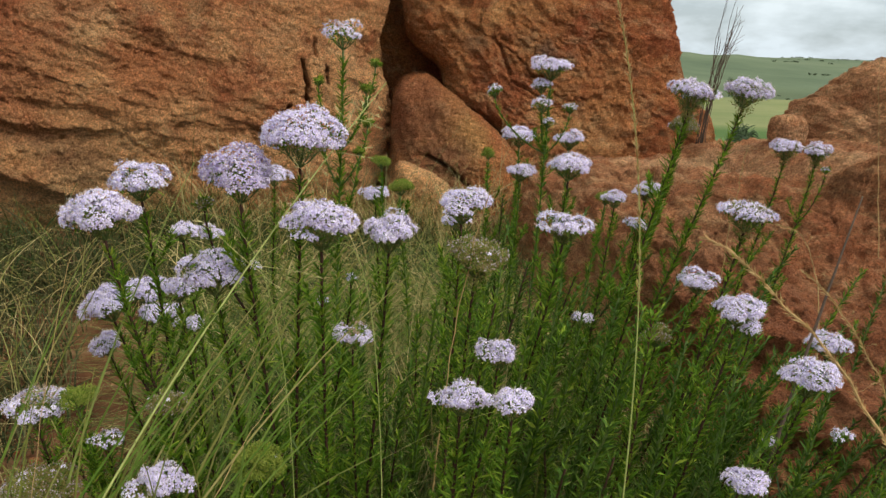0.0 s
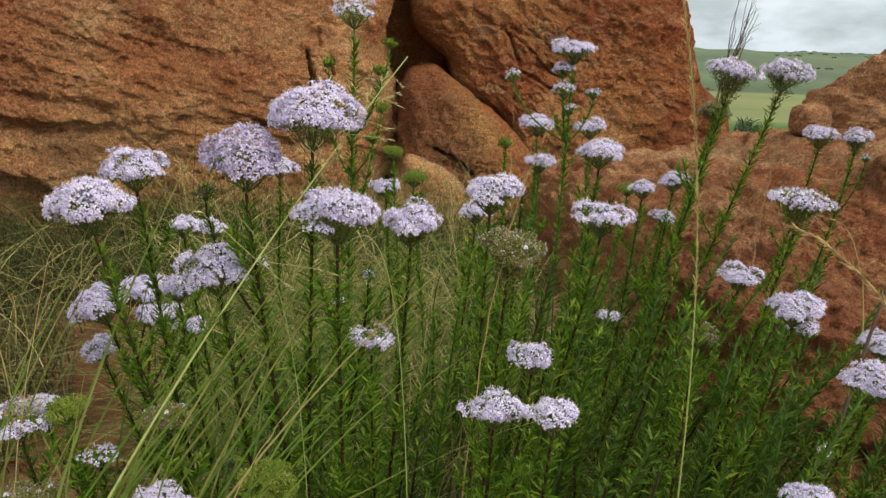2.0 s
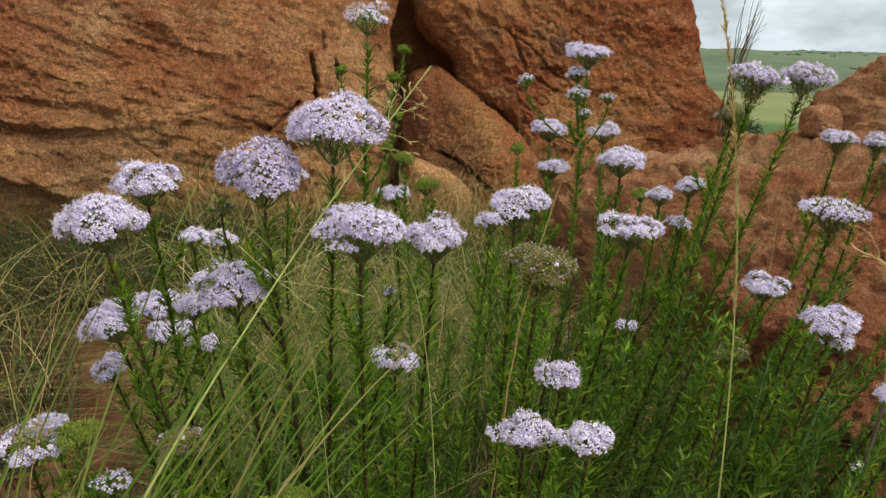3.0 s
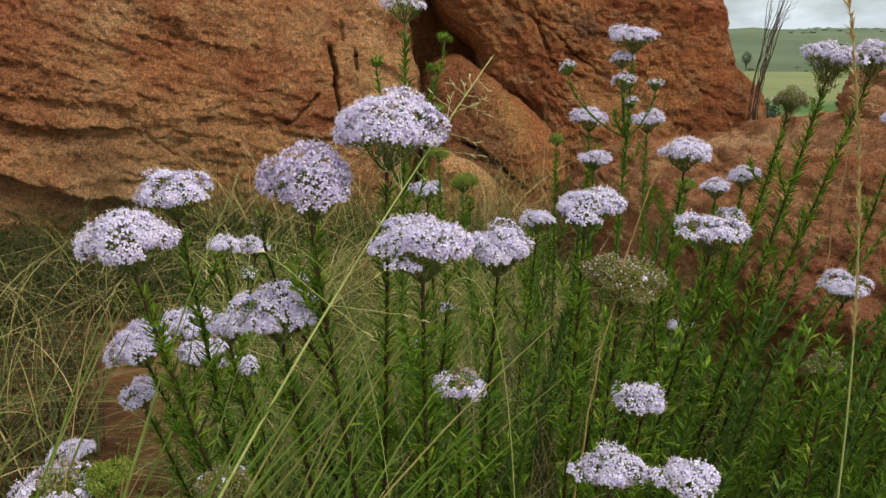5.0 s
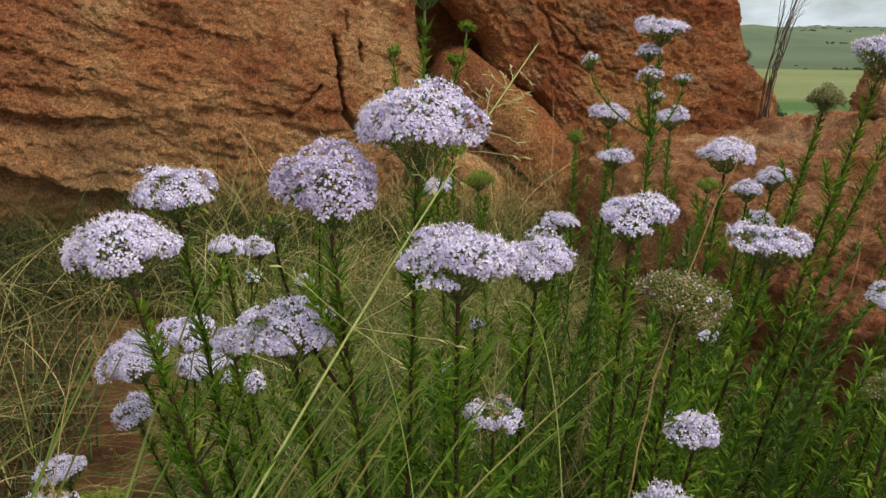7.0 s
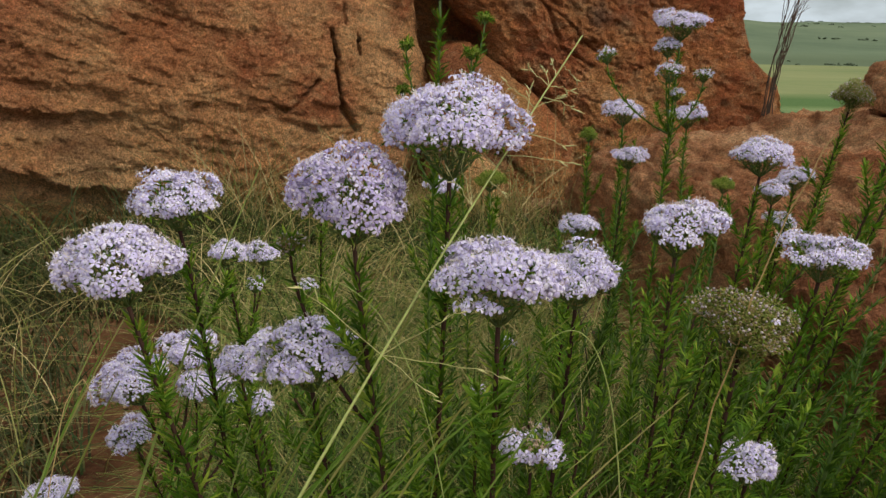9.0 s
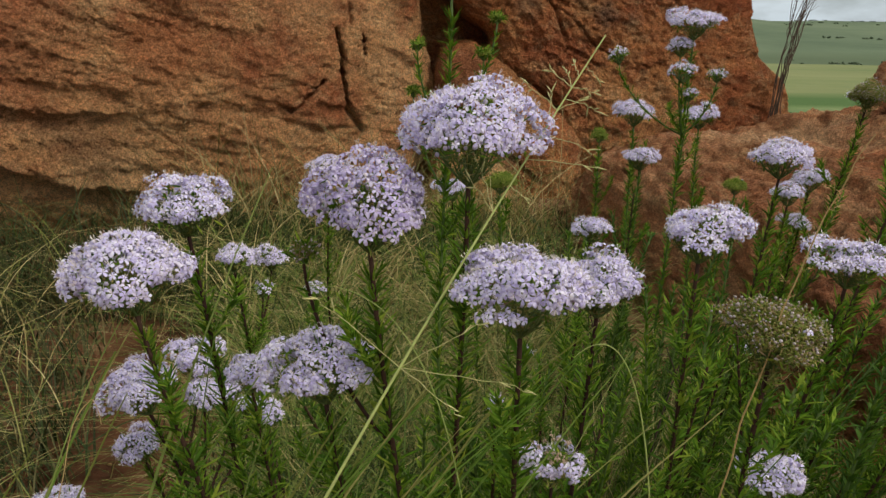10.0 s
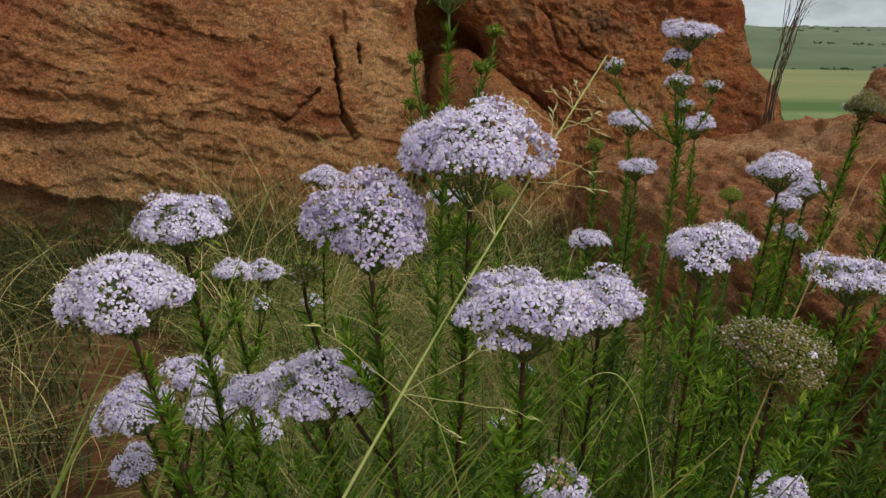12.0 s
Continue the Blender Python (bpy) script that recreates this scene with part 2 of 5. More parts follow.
# paler than BUSH: the haze of distance is mixed into this green
FAR_BUSH = plant_material("hazy_woodland", [(0, (0.085, 0.113, 0.07)), (1, (0.115, 0.145, 0.088))], 1, 0.7, 0.2)
BUSH = plant_material("far_bush_leaf", [(0, (0.035, 0.055, 0.03)), (1, (0.07, 0.1, 0.05))], 1, 0.7, 0.2)

# soil close by, meadow and fields farther off
GROUND, gt, gb = material("soil_and_meadow", 0.95, 0.1)
soil = ramp(gt, noise_node(gt, 9, 9, 0.7).outputs["Fac"], [(0.32, (0.08, 0.032, 0.017)), (0.5, (0.2, 0.088, 0.046)), (0.66, (0.34, 0.2, 0.115))])
meadow = ramp(gt, noise_node(gt, 0.035, 8, 0.65, (1, 0.35, 1)).outputs["Fac"], [(0.3, (0.075, 0.115, 0.045)), (0.5, (0.12, 0.165, 0.065)), (0.68, (0.18, 0.205, 0.09))])
# hill greens are greyed to carry the distant haze in their colour
hill = ramp(gt, noise_node(gt, 0.004, 9, 0.7, (1, 0.5, 1)).outputs["Fac"], [(0.36, (0.07, 0.098, 0.06)), (0.5, (0.102, 0.13, 0.08)), (0.64, (0.135, 0.158, 0.1))])
pos = gt.nodes.new("ShaderNodeNewGeometry")
sep = gt.nodes.new("ShaderNodeSeparateXYZ")
link(gt, pos.outputs["Position"], sep.inputs[0])


def step_at(nt, value, a, b):
    mr = nt.nodes.new("ShaderNodeMapRange")
    mr.inputs["From Min"].default_value, mr.inputs["From Max"].default_value = a, b
    link(nt, value, mr.inputs["Value"])
    return mr.outputs["Result"]


rows = noise_node(gt, 0.02, 5, 0.6, (0.25, 3.0, 1))
pale_field = mix(gt, 0.6, meadow, ramp(gt, rows.outputs["Fac"], [(0.35, (0.135, 0.148, 0.06)), (0.65, (0.2, 0.188, 0.088))]))
land = mix(gt, step_at(gt, sep.outputs["Y"], 112, 119), meadow, (0.06, 0.105, 0.03))
land = mix(gt, step_at(gt, sep.outputs["Y"], 134, 150), land, pale_field)
wood = mix(gt, step_at(gt, sep.outputs["Y"], 440, 540), (0.075, 0.098, 0.055), hill)
land = mix(gt, step_at(gt, sep.outputs["Y"], 370, 375), land, wood)
land = mix(gt, step_at(gt, sep.outputs["Y"], 4, 9), soil, land)
link(gt, land, gb.inputs["Base Color"])
bump(gt, gb, noise_node(gt, 60, 8, 0.75).outputs["Fac"], 0.9, 0.02)


# ---- mesh making ----
def lattice(ix, iy, iz):
    h = (ix.astype(np.int64) * 374761393 + iy.astype(np.int64) * 668265263 + iz.astype(np.int64) * 2147483647) & 0x7FFFFFFF
    h = ((h ^ (h >> 13)) * 1274126177) & 0x7FFFFFFF
    return ((h ^ (h >> 16)) & 0xFFFF) / 65535.0


def smooth_noise(p):
    """Value noise, 0 to 1, of points (n, 3)."""
    c = np.floor(p)
    f = p - c
    f = f * f * f * (f * (f * 6 - 15) + 10)
    out = 0
    for k in range(8):
        d = np.array([k & 1, k >> 1 & 1, k >> 2 & 1])
        w = np.prod(np.where(d, f, 1 - f), axis=1)
        out = out + w * lattice(*(c + d).T)
    return out


def fractal(p, octaves=5, rough=0.5, ridged=False):
    total, amp, norm = 0, 1.0, 0.0
    for k in range(octaves):
        n = smooth_noise(p * 2.03**k + 17.3 * k)
        total = total + amp * (1 - abs(2 * n - 1) if ridged else n)
        norm, amp = norm + amp, amp * rough
    return total / norm


class Shape:
    """Collects copies of small patterns into one mesh."""

    def __init__(self):
        self.v, self.q, self.t, self.qm, self.tm, self.n = [], [], [], [], [], 0

    def put(self, verts, quads=(), tris=(), slot=0):
        verts = np.asarray(verts, float).reshape(-1, 3)
        for src, dst, mats, k in ((quads, self.q, self.qm, 4), (tris, self.t, self.tm, 3)):
            src = np.asarray(src, int).reshape(-1, k)
            if len(src):
                dst.append(src + self.n)
                mats.append(np.full(len(src), slot) if np.isscalar(slot) else np.asarray(slot))
        self.v.append(verts)
        self.n += len(verts)

    def stamp(self, pattern, mats):
        """Many copies of a pattern (verts, tris, slots), one for each 4 x 4 matrix."""
        verts, tris, slots = pattern
        mats = np.asarray(mats, float)
        k, n = len(mats), len(verts)
        if not k:
            return
        v = np.einsum("kij,nj->kni", mats[:, :3, :3], verts) + mats[:, None, :3, 3]
        t = (tris[None] + (np.arange(k) * n)[:, None, None]).reshape(-1, 3)
        self.put(v.reshape(-1, 3), tris=t, slot=np.tile(slots, k))

    def tube(self, path, radii, sides=6, slot=0):
        path, radii = np.asarray(path, float), np.broadcast_to(radii, len(path))
        along = np.gradient(path, axis=0)
        along /= np.linalg.norm(along, axis=1)[:, None] + 1e-9
        ref = np.array([0.31, 0.82, 0.48]) if abs(along[0][2]) > 0.9 else np.array([0.05, 0.1, 1.0])
        a = np.cross(along, ref)
        a /= np.linalg.norm(a, axis=1)[:, None]
        b = np.cross(along, a)
        ang = np.arange(sides) * 2 * np.pi / sides
        ring = path[:, None] + radii[:, None, None] * (np.cos(ang)[None, :, None] * a[:, None] + np.sin(ang)[None, :, None] * b[:, None])
        m = len(path)
        i, j = np.meshgrid(np.arange(m - 1), np.arange(sides), indexing="ij")
        k = (j + 1) % sides
        quads = np.stack([i * sides + j, i * sides + k, (i + 1) * sides + k, (i + 1) * sides + j], -1).reshape(-1, 4)
        verts = np.concatenate([ring.reshape(-1, 3), path[[-1]] + along[[-1]] * radii[-1]])
        j = np.arange(sides)
        caps = np.stack([(m - 1) * sides + j, (m - 1) * sides + (j + 1) % sides, np.full(sides, m * sides)], -1)
        self.put(verts, quads, caps, slot)

    def mesh(self, name, mats, smooth=True):
        me = bpy.data.meshes.new(name)
        v = np.concatenate(self.v)
        q = np.concatenate(self.q) if self.q else np.zeros((0, 4), int)
        t = np.concatenate(self.t) if self.t else np.zeros((0, 3), int)
        me.vertices.add(len(v))
        me.vertices.foreach_set("co", v.astype(np.float32).ravel())
        me.loops.add(q.size + t.size)
        me.loops.foreach_set("vertex_index", np.concatenate([q.ravel(), t.ravel()]).astype(np.int32))
        me.polygons.add(len(q) + len(t))
        starts = np.concatenate([np.arange(len(q)) * 4, q.size + np.arange(len(t)) * 3])
        me.polygons.foreach_set("loop_start", starts.astype(np.int32))
        slots = np.concatenate(self.qm + self.tm)
        for m in mats if isinstance(mats, (list, tuple)) else [mats]:
            me.materials.append(m)
        me.polygons.foreach_set("material_index", slots.astype(np.int32))
        me.polygons.foreach_set("use_smooth", np.full(len(slots), smooth))
        me.update(calc_edges=True)
        return me


def part(name, shape, mats, parent, label="", kind="", smooth=True):
    ob = new(name, shape.mesh(name, mats, smooth) if isinstance(shape, Shape) else shape)
    ob.parent = parent
    return tagged(ob, label=label, kind=kind)


def thing(name, at, label, category, group="", kind=""):
    """An Empty at the base of a thing; its parts are built round that point."""
    ob = new(name)
    ob.empty_display_size = 0.02
    ob.location = at
    return tagged(ob, label, category, group, kind)


def frames_along(points, ups, sizes, spin):
    """Matrices that stand a pattern's z along ups at points, turned by spin about it."""
    z = ups / (np.linalg.norm(ups, axis=1)[:, None] + 1e-9)
    ref = np.where(abs(z[:, [2]]) > 0.95, [[1.0, 0, 0]], [[0, 0, 1.0]])
    x = np.cross(ref, z)
    x /= np.linalg.norm(x, axis=1)[:, None]
    y = np.cross(z, x)
    c, s = np.cos(spin)[:, None], np.sin(spin)[:, None]
    out = np.zeros((len(points), 4, 4))
    out[:, :3, 0], out[:, :3, 1], out[:, :3, 2] = (x * c + y * s) * sizes[:, None], (y * c - x * s) * sizes[:, None], z * sizes[:, None]
    out[:, :3, 3], out[:, 3, 3] = points, 1
    return out


rng = np.random.default_rng(7)


# ---- ground: one sheet to the horizon ----
def ground_height(x, y):
    x, y = np.asarray(x, float), np.asarray(y, float)
    p = np.stack([x, y, 0 * x], -1).reshape(-1, 3)
    near = 0.02 + 0.10 * np.clip((y - 0.9) / 1.2, 0, 1) ** 1.3 + 0.02 * np.clip(-(y - 0.3), 0, 5)
    near = near + (0.05 * fractal(p * 2.2, 5) - 0.025 + 0.012 * fractal(p * 14, 4)).reshape(x.shape)
    far = -8.0 * np.clip((y - 3.2) / 60, 0, 1) ** 0.8
    r = np.clip((y - 373) / 1190, 0, 1)
    way = np.degrees(np.arctan2(x, np.maximum(y, 300)))
    # the ridge stands a little over a degree above eye level, with two low knolls
    rise = 1.37 + 0.13 * np.exp(-(((way - 19.7) / 0.9) ** 2)) + 0.2 * np.exp(-(((way - 16.2) / 1.2) ** 2)) + 0.05 * np.exp(-(((way - 24.2) / 1.0) ** 2))
    crest = 1563 / np.cos(np.radians(np.clip(way, -50, 50))) * np.tan(np.radians(rise)) + 0.5
    hills = (crest + 8) * (r * r * (3 - 2 * r)) ** 0.8 + 5 * np.sin(np.pi * r) * (fractal(p * 0.006, 4) - 0.5).reshape(x.shape)
    return near * np.clip(1 - (y - 3) / 3, 0, 1) + far + np.where(y > 373, hills, 0)


def spaced(lo, hi, n, fine):
    s = np.linspace(np.arcsinh(lo / fine), np.arcsinh(hi / fine), n)
    return np.sinh(s) * fine


gx, gy = np.meshgrid(spaced(-3800, 3800, 320, 0.55), 1.0 + spaced(-400, 3200, 320, 0.5), indexing="ij")
sheet = Shape()
i, j = np.meshgrid(np.arange(319), np.arange(319), indexing="ij")
sheet.put(np.stack([gx, gy, ground_height(gx, gy)], -1), np.stack([i * 320 + j, (i + 1) * 320 + j, (i + 1) * 320 + j + 1, i * 320 + j + 1], -1))
ground = new("ground", sheet.mesh("ground", GROUND))
tagged(ground, "red-brown stony soil running out to green fields and hills", "ground", kind="structure")


# ---- rocks ----
def groove(p, line, width, depth):
    """How far a crack along a line in x and z is cut in, at points p."""
    cut = np.zeros(len(p))
    for (ax, az), (bx, bz) in zip(line, line[1:]):
        d = np.array([bx - ax, bz - az])
        q = p[:, [0, 2]] - (ax, az)
        s = np.clip(q @ d / (d @ d), 0, 1)
        gap = np.linalg.norm(q - s[:, None] * d, axis=1)
        gap = gap + 0.004 * (fractal(p * 40, 3) - 0.5)
        cut = np.maximum(cut, np.clip(1.6 - gap / width, 0, 1))
    return cut * depth


def rock(name, centre, half, turn, mat, label, power=5.0, rough=0.05, strata=2.0, seed=0.0, res=(460, 240), shape=None, cracks=(), steps=0.2, crag=0.22, pits=1.0, beds=0.0, ledges=(), low=-0.25, grit=1.0):
    """A boulder: a rounded block, worn, bedded and cracked."""
    nu, nv = res
    # finer towards the front and the lower half
    a = np.linspace(-np.pi, np.pi, 2000)
    share = np.cumsum(1 + 5 * np.exp(-((a / 0.85) ** 2)))
    lon = -np.pi / 2 + np.interp(np.linspace(0, 1, nu, endpoint=False), (share - share[0]) / (share[-1] - share[0]), a)
    a = np.linspace(-np.pi / 2 + 0.02, np.pi / 2 - 0.02, 2000)
    share = np.cumsum(1 + 3 * np.exp(-(((a - low) / 0.55) ** 2)))
    lat = np.interp(np.linspace(0, 1, nv), (share - share[0]) / (share[-1] - share[0]), a)
    lo, la = np.meshgrid(lon, lat, indexing="ij")
    ray = np.stack([np.cos(la) * np.cos(lo), np.cos(la) * np.sin(lo), np.sin(la)], -1).reshape(-1, 3)
    size = (abs(ray) ** power).sum(1) ** (-1 / power)
    p = ray * size[:, None] * half
    if shape:
        p = shape(p, half)
    a = radians(turn)
    spun = np.array([[np.cos(a), -np.sin(a), 0], [np.sin(a), np.cos(a), 0], [0, 0, 1]])
    p = p @ spun.T + centre
    out = (ray / np.array(half) ** 0.6)
    out = out / np.linalg.norm(out, axis=1)[:, None] @ spun.T
    q = p + seed
    q[:, 2] += 0.32 * q[:, 0]
    bed = q * (1, 1, strata)
    d = 1.5 * rough * (fractal(bed * 1.5, 3) - 0.5)
    d += 0.3 * rough * (fractal(bed * 4, 5, 0.55, True) - 0.6)
    d += 0.6 * rough * (fractal(q * (9, 9, 9 * strata**0.5) + 5, 6, 0.68) - 0.5)
    ledge = fractal(q * (1.5, 1.5, 6.5 * strata) + 31, 4)
    d += steps * rough * (np.round(ledge * 7) / 7 - 0.5)
    chip = fractal(q * 9 + 77, 3, 0.5)
    d -= 0.25 * pits * rough * np.clip((chip - 0.62) * 9, 0, 1)
    d += 0.38 * rough * (fractal(q * (6, 6, 6 * strata) + 17, 5, 0.62, True) - 0.6)
    d += 0.42 * grit * rough * (fractal(q * 32, 4, 0.75) - 0.5)
    d += 0.24 * grit * rough * (fractal(q * 75, 3, 0.7) - 0.5)
    # thin winding cracks
    vein = fractal(q * (2.6, 2.6, 2.6 * strata) + 51, 4, 0.6)
    d -= crag * rough * np.exp(-(((vein - 0.5) / 0.011) ** 2))
    vein = fractal(q * (5, 5, 5 * strata) + 91, 4, 0.6)
    d += crag * 0.9 * rough * (np.floor(vein * 9) / 9 - vein)
    # bedding: each layer juts out over the one below it and falls back above
    for freq, share, k in ((6.5, 1.0, 0.0), (15.0, 0.6, 7.0), (34.0, 0.3, 15.0)):
        turn_at = (q[:, 2] + 0.1 * (fractal(q * (1.6, 1.6, 1.2) + k, 3) - 0.5)) * freq + 0.9 * fractal(q * (5, 5, 9) + k, 3)
        f = turn_at - np.floor(turn_at)
        lip = np.where(f < 0.14, f / 0.14, (1 - f) / 0.86)
        d += beds * share * (lip - 0.5) * np.clip((fractal(q * (2.1, 2.1, 4) + 61 + k, 3) - 0.42) * 5, 0, 1)
    for line, tall, depth in ledges:
        # a broken edge with an undercut beneath it
        lx, lz = np.array(line).T
        edge = np.interp(p[:, 0], lx, lz) + 0.016 * (fractal(q * 14 + 5, 3) - 0.5)
        s = edge - p[:, 2]
        ends = np.clip(np.minimum(p[:, 0] - lx[0], lx[-1] - p[:, 0]) / 0.06, 0, 1)
        front = np.clip(-(out @ (spun @ np.array([0.0, 1.0, 0.0]))) * 3, 0, 1)
        under = np.where(s > 0, np.clip(s / (0.012 + 0.2 * tall), 0, 1) * np.exp(-np.clip(s, 0, 9) / tall), -0.3 * np.exp(s / 0.05))
        d -= depth * under * ends * front
    inward = spun @ np.array([0.0, 1.0, 0.0]) * 0.6 + np.array([0.0, 0.4, 0.0])
    cut = np.zeros(len(p))
    for line, width, depth in cracks:
        cut += groove(p, line, width, depth)
    p = p + out * d[:, None] + inward * cut[:, None]
    s = Shape()
    i, j = np.meshgrid(np.arange(nu), np.arange(nv - 1), indexing="ij")
    k = (i + 1) % nu
    s.put(p, np.stack([i * nv + j, k * nv + j, k * nv + j + 1, i * nv + j + 1], -1))
    top = np.arange(nu) * nv
    nxt = np.roll(top, -1)
    ends = p[top].mean(0), p[top + nv - 1].mean(0)
    s.put(np.concatenate([p[top], [ends[0]]]), tris=np.stack([np.roll(np.arange(nu), -1), np.arange(nu), np.full(nu, nu)], -1))
    s.put(np.concatenate([p[top + nv - 1], [ends[1]]]), tris=np.stack([np.arange(nu), np.roll(np.arange(nu), -1), np.full(nu, nu)], -1))
    ob = new(name, s.mesh(name, mat))
    return tagged(ob, label, "rock", "sandstone outcrop")


def left_block(p, half):
    p = p.copy()
    p[:, 0] += 0.085 * np.clip(p[:, 0] / half[0], 0, 1)
    edge = np.interp(p[:, 2], (-0.42, -0.33, -0.24, -0.18, -0.1, 0.0, 0.2), (0.024, 0.034, 0.018, 0.0, -0.006, -0.014, -0.01)) + 0.03 * (fractal(p * (2, 2, 9) + 3, 3) - 0.5)
    p[:, 0] += edge * np.clip(p[:, 0] / half[0] * 4 - 3, 0, 1)
    low = np.clip(-p[:, 2] / half[2] - 0.25, 0, 1)
    p[:, 1] += 0.2 * half[1] * low**1.5 * (p[:, 1] < 0)
    return p


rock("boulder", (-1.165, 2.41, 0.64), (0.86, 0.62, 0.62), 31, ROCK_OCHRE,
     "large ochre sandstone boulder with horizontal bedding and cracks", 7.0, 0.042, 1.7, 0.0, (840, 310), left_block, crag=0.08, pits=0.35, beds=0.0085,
     ledges=[([(-1.3, 0.44), (-0.958, 0.404), (-0.871, 0.385), (-0.754, 0.371), (-0.70, 0.386)], 0.05, 0.02),
             ([(-1.2, 0.47), (-0.953, 0.452), (-0.819, 0.437), (-0.72, 0.42)], 0.03, 0.010),
             ([(-0.69, 0.32), (-0.655, 0.352), (-0.62, 0.40), (-0.56, 0.43)], 0.03, 0.012),
             ([(-0.70, 0.29), (-0.616, 0.297), (-0.50, 0.262)], 0.04, 0.013),
             ([(-1.3, 0.32), (-0.969, 0.29), (-0.855, 0.235), (-0.72, 0.20)], 0.12, 0.034),
             ([(-0.62, 0.56), (-0.52, 0.545), (-0.42, 0.52)], 0.03, 0.008)],
     cracks=[([(-0.342, 0.552), (-0.334, 0.51), (-0.331, 0.46), (-0.322, 0.40), (-0.318, 0.375)], 0.0026, 0.1),
             ([(-0.318, 0.372), (-0.306, 0.345), (-0.287, 0.315)], 0.006, 0.035),
             ([(-0.306, 0.61), (-0.303, 0.585), (-0.306, 0.56)], 0.0018, 0.02),
             ([(-0.283, 0.54), (-0.274, 0.495)], 0.0022, 0.04),
             ([(-0.375, 0.438), (-0.405, 0.405), (-0.439, 0.366)], 0.0036, 0.022), ([(-0.439, 0.366), (-0.476, 0.394)], 0.003, 0.012)])


def right_block(p, half):
    """A nose on the left that overhangs, and a foot that swells out on the right."""
    p = p.copy()
    z = p[:, 2]
    left, right = np.clip(-p[:, 0] / half[0], 0, 1), np.clip(p[:, 0] / half[0], 0, 1)
    low = np.clip(0.22 - z / half[2], 0, 2)
    # the left side falls back behind its front corner
    p[:, 0] += left * 0.34 * (p[:, 1] / half[1] + 1) / 2
    p[:, 0] += left * np.interp(z, (-0.6, -0.34, -0.29, -0.25, -0.22, -0.18, -0.11, -0.08, -0.04, 0.0, 0.3), (0.33, 0.31, 0.28, 0.22, 0.15, 0.11, 0.09, 0.05, 0.005, -0.02, 0.0))
    p[:, 0] += right * (0.12 * (low + 0.4) - 0.06 * np.clip((z + 0.35) / 0.35, 0, 1.4) + 0.06 * np.clip((-0.17 - z) / 0.06, 0, 1))
    return p


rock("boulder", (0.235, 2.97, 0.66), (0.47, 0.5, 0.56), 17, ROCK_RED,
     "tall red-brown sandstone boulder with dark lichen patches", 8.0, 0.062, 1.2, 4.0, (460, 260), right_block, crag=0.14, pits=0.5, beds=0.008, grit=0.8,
     cracks=[([(0.2, 0.62), (0.24, 0.52), (0.33, 0.47)], 0.004, 0.012), ([(0.046, 0.462), (0.083, 0.417), (0.138, 0.382), (0.193, 0.346), (0.246, 0.298)], 0.0045, 0.06)])


def wedge(p, half):
    """Highest on the left, falling away under the overhang."""
    p = p.copy()
    p[:, 2] -= 0.78 * np.clip(p[:, 0] + 0.09, 0, 1) * np.clip(0.5 + p[:, 2] / half[2], 0, 1)
    return p


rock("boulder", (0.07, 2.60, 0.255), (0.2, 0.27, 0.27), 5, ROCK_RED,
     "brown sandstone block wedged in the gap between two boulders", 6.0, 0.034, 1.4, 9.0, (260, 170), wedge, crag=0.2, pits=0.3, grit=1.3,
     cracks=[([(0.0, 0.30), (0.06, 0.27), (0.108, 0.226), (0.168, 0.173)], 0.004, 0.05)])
rock("boulder", (-0.10, 2.92, 0.42), (0.30, 0.30, 0.52), 10, ROCK_RED,
     "shaded red sandstone block behind the gap", 4.0, 0.05, 1.4, 12.0, (160, 100))


def tilted(p, half):
    p = p.copy()
    p[:, 2] -= 0.4 * p[:, 0]
    return p


rock("stone", (0.0, 2.19, 0.19), (0.088, 0.07, 0.085), 8, ROCK_OCHRE,
     "orange flat-topped stone lying at the foot of the gap", 3.2, 0.03, 1.5, 2.0, (120, 80), tilted, grit=1.5)


def slab(p, half):
    p = p.copy()
    front = np.clip(-p[:, 1] / half[1], 0, 1)
    up = np.clip(p[:, 2] / half[2], 0, 1)
    p[:, 1] += 0.75 * front * up**1.2
    p[:, 2] += 0.06 * np.clip((p[:, 0] + 0.32) / 0.12, 0, 1) * up
    return p


rock("rock_slab", (1.06, 1.60, -0.04), (0.76, 0.86, 0.385), 12, ROCK_SLAB,
     "broad red stone slab with a worn sloping front", 5.0, 0.05, 1.8, 6.0, (500, 280), slab, low=0.4, steps=0.6, crag=0.4, pits=0.1, beds=0.021, grit=1.9,
     ledges=[([(0.3, 0.33), (0.52, 0.345), (0.75, 0.36), (1.05, 0.37), (1.4, 0.37)], 0.025, 0.035), ([(0.45, 0.27), (0.7, 0.29), (1.0, 0.30), (1.4, 0.29)], 0.03, 0.03),
             ([(0.35, 0.19), (0.6, 0.2), (0.95, 0.23), (1.3, 0.22)], 0.035, 0.035), ([(0.4, 0.11), (0.7, 0.13), (1.2, 0.12)], 0.03, 0.03)])
rock("stone", (0.835, 1.9, 0.436), (0.037, 0.035, 0.034), 10, ROCK_PALE,
     "small pale rounded stone lying on the red slab", 3.4, 0.02, 1.3, 3.0, (80, 56))
rock("boulder", (1.72, 2.35, 0.30), (0.7, 0.45, 0.42), -8, ROCK_PALE,
     "low red boulder on the slab with sloping layers", 1.75, 0.05, 2.0, 15.0, (260, 170), low=0.2, steps=0.6, pits=0.2, beds=0.014, grit=1.5)


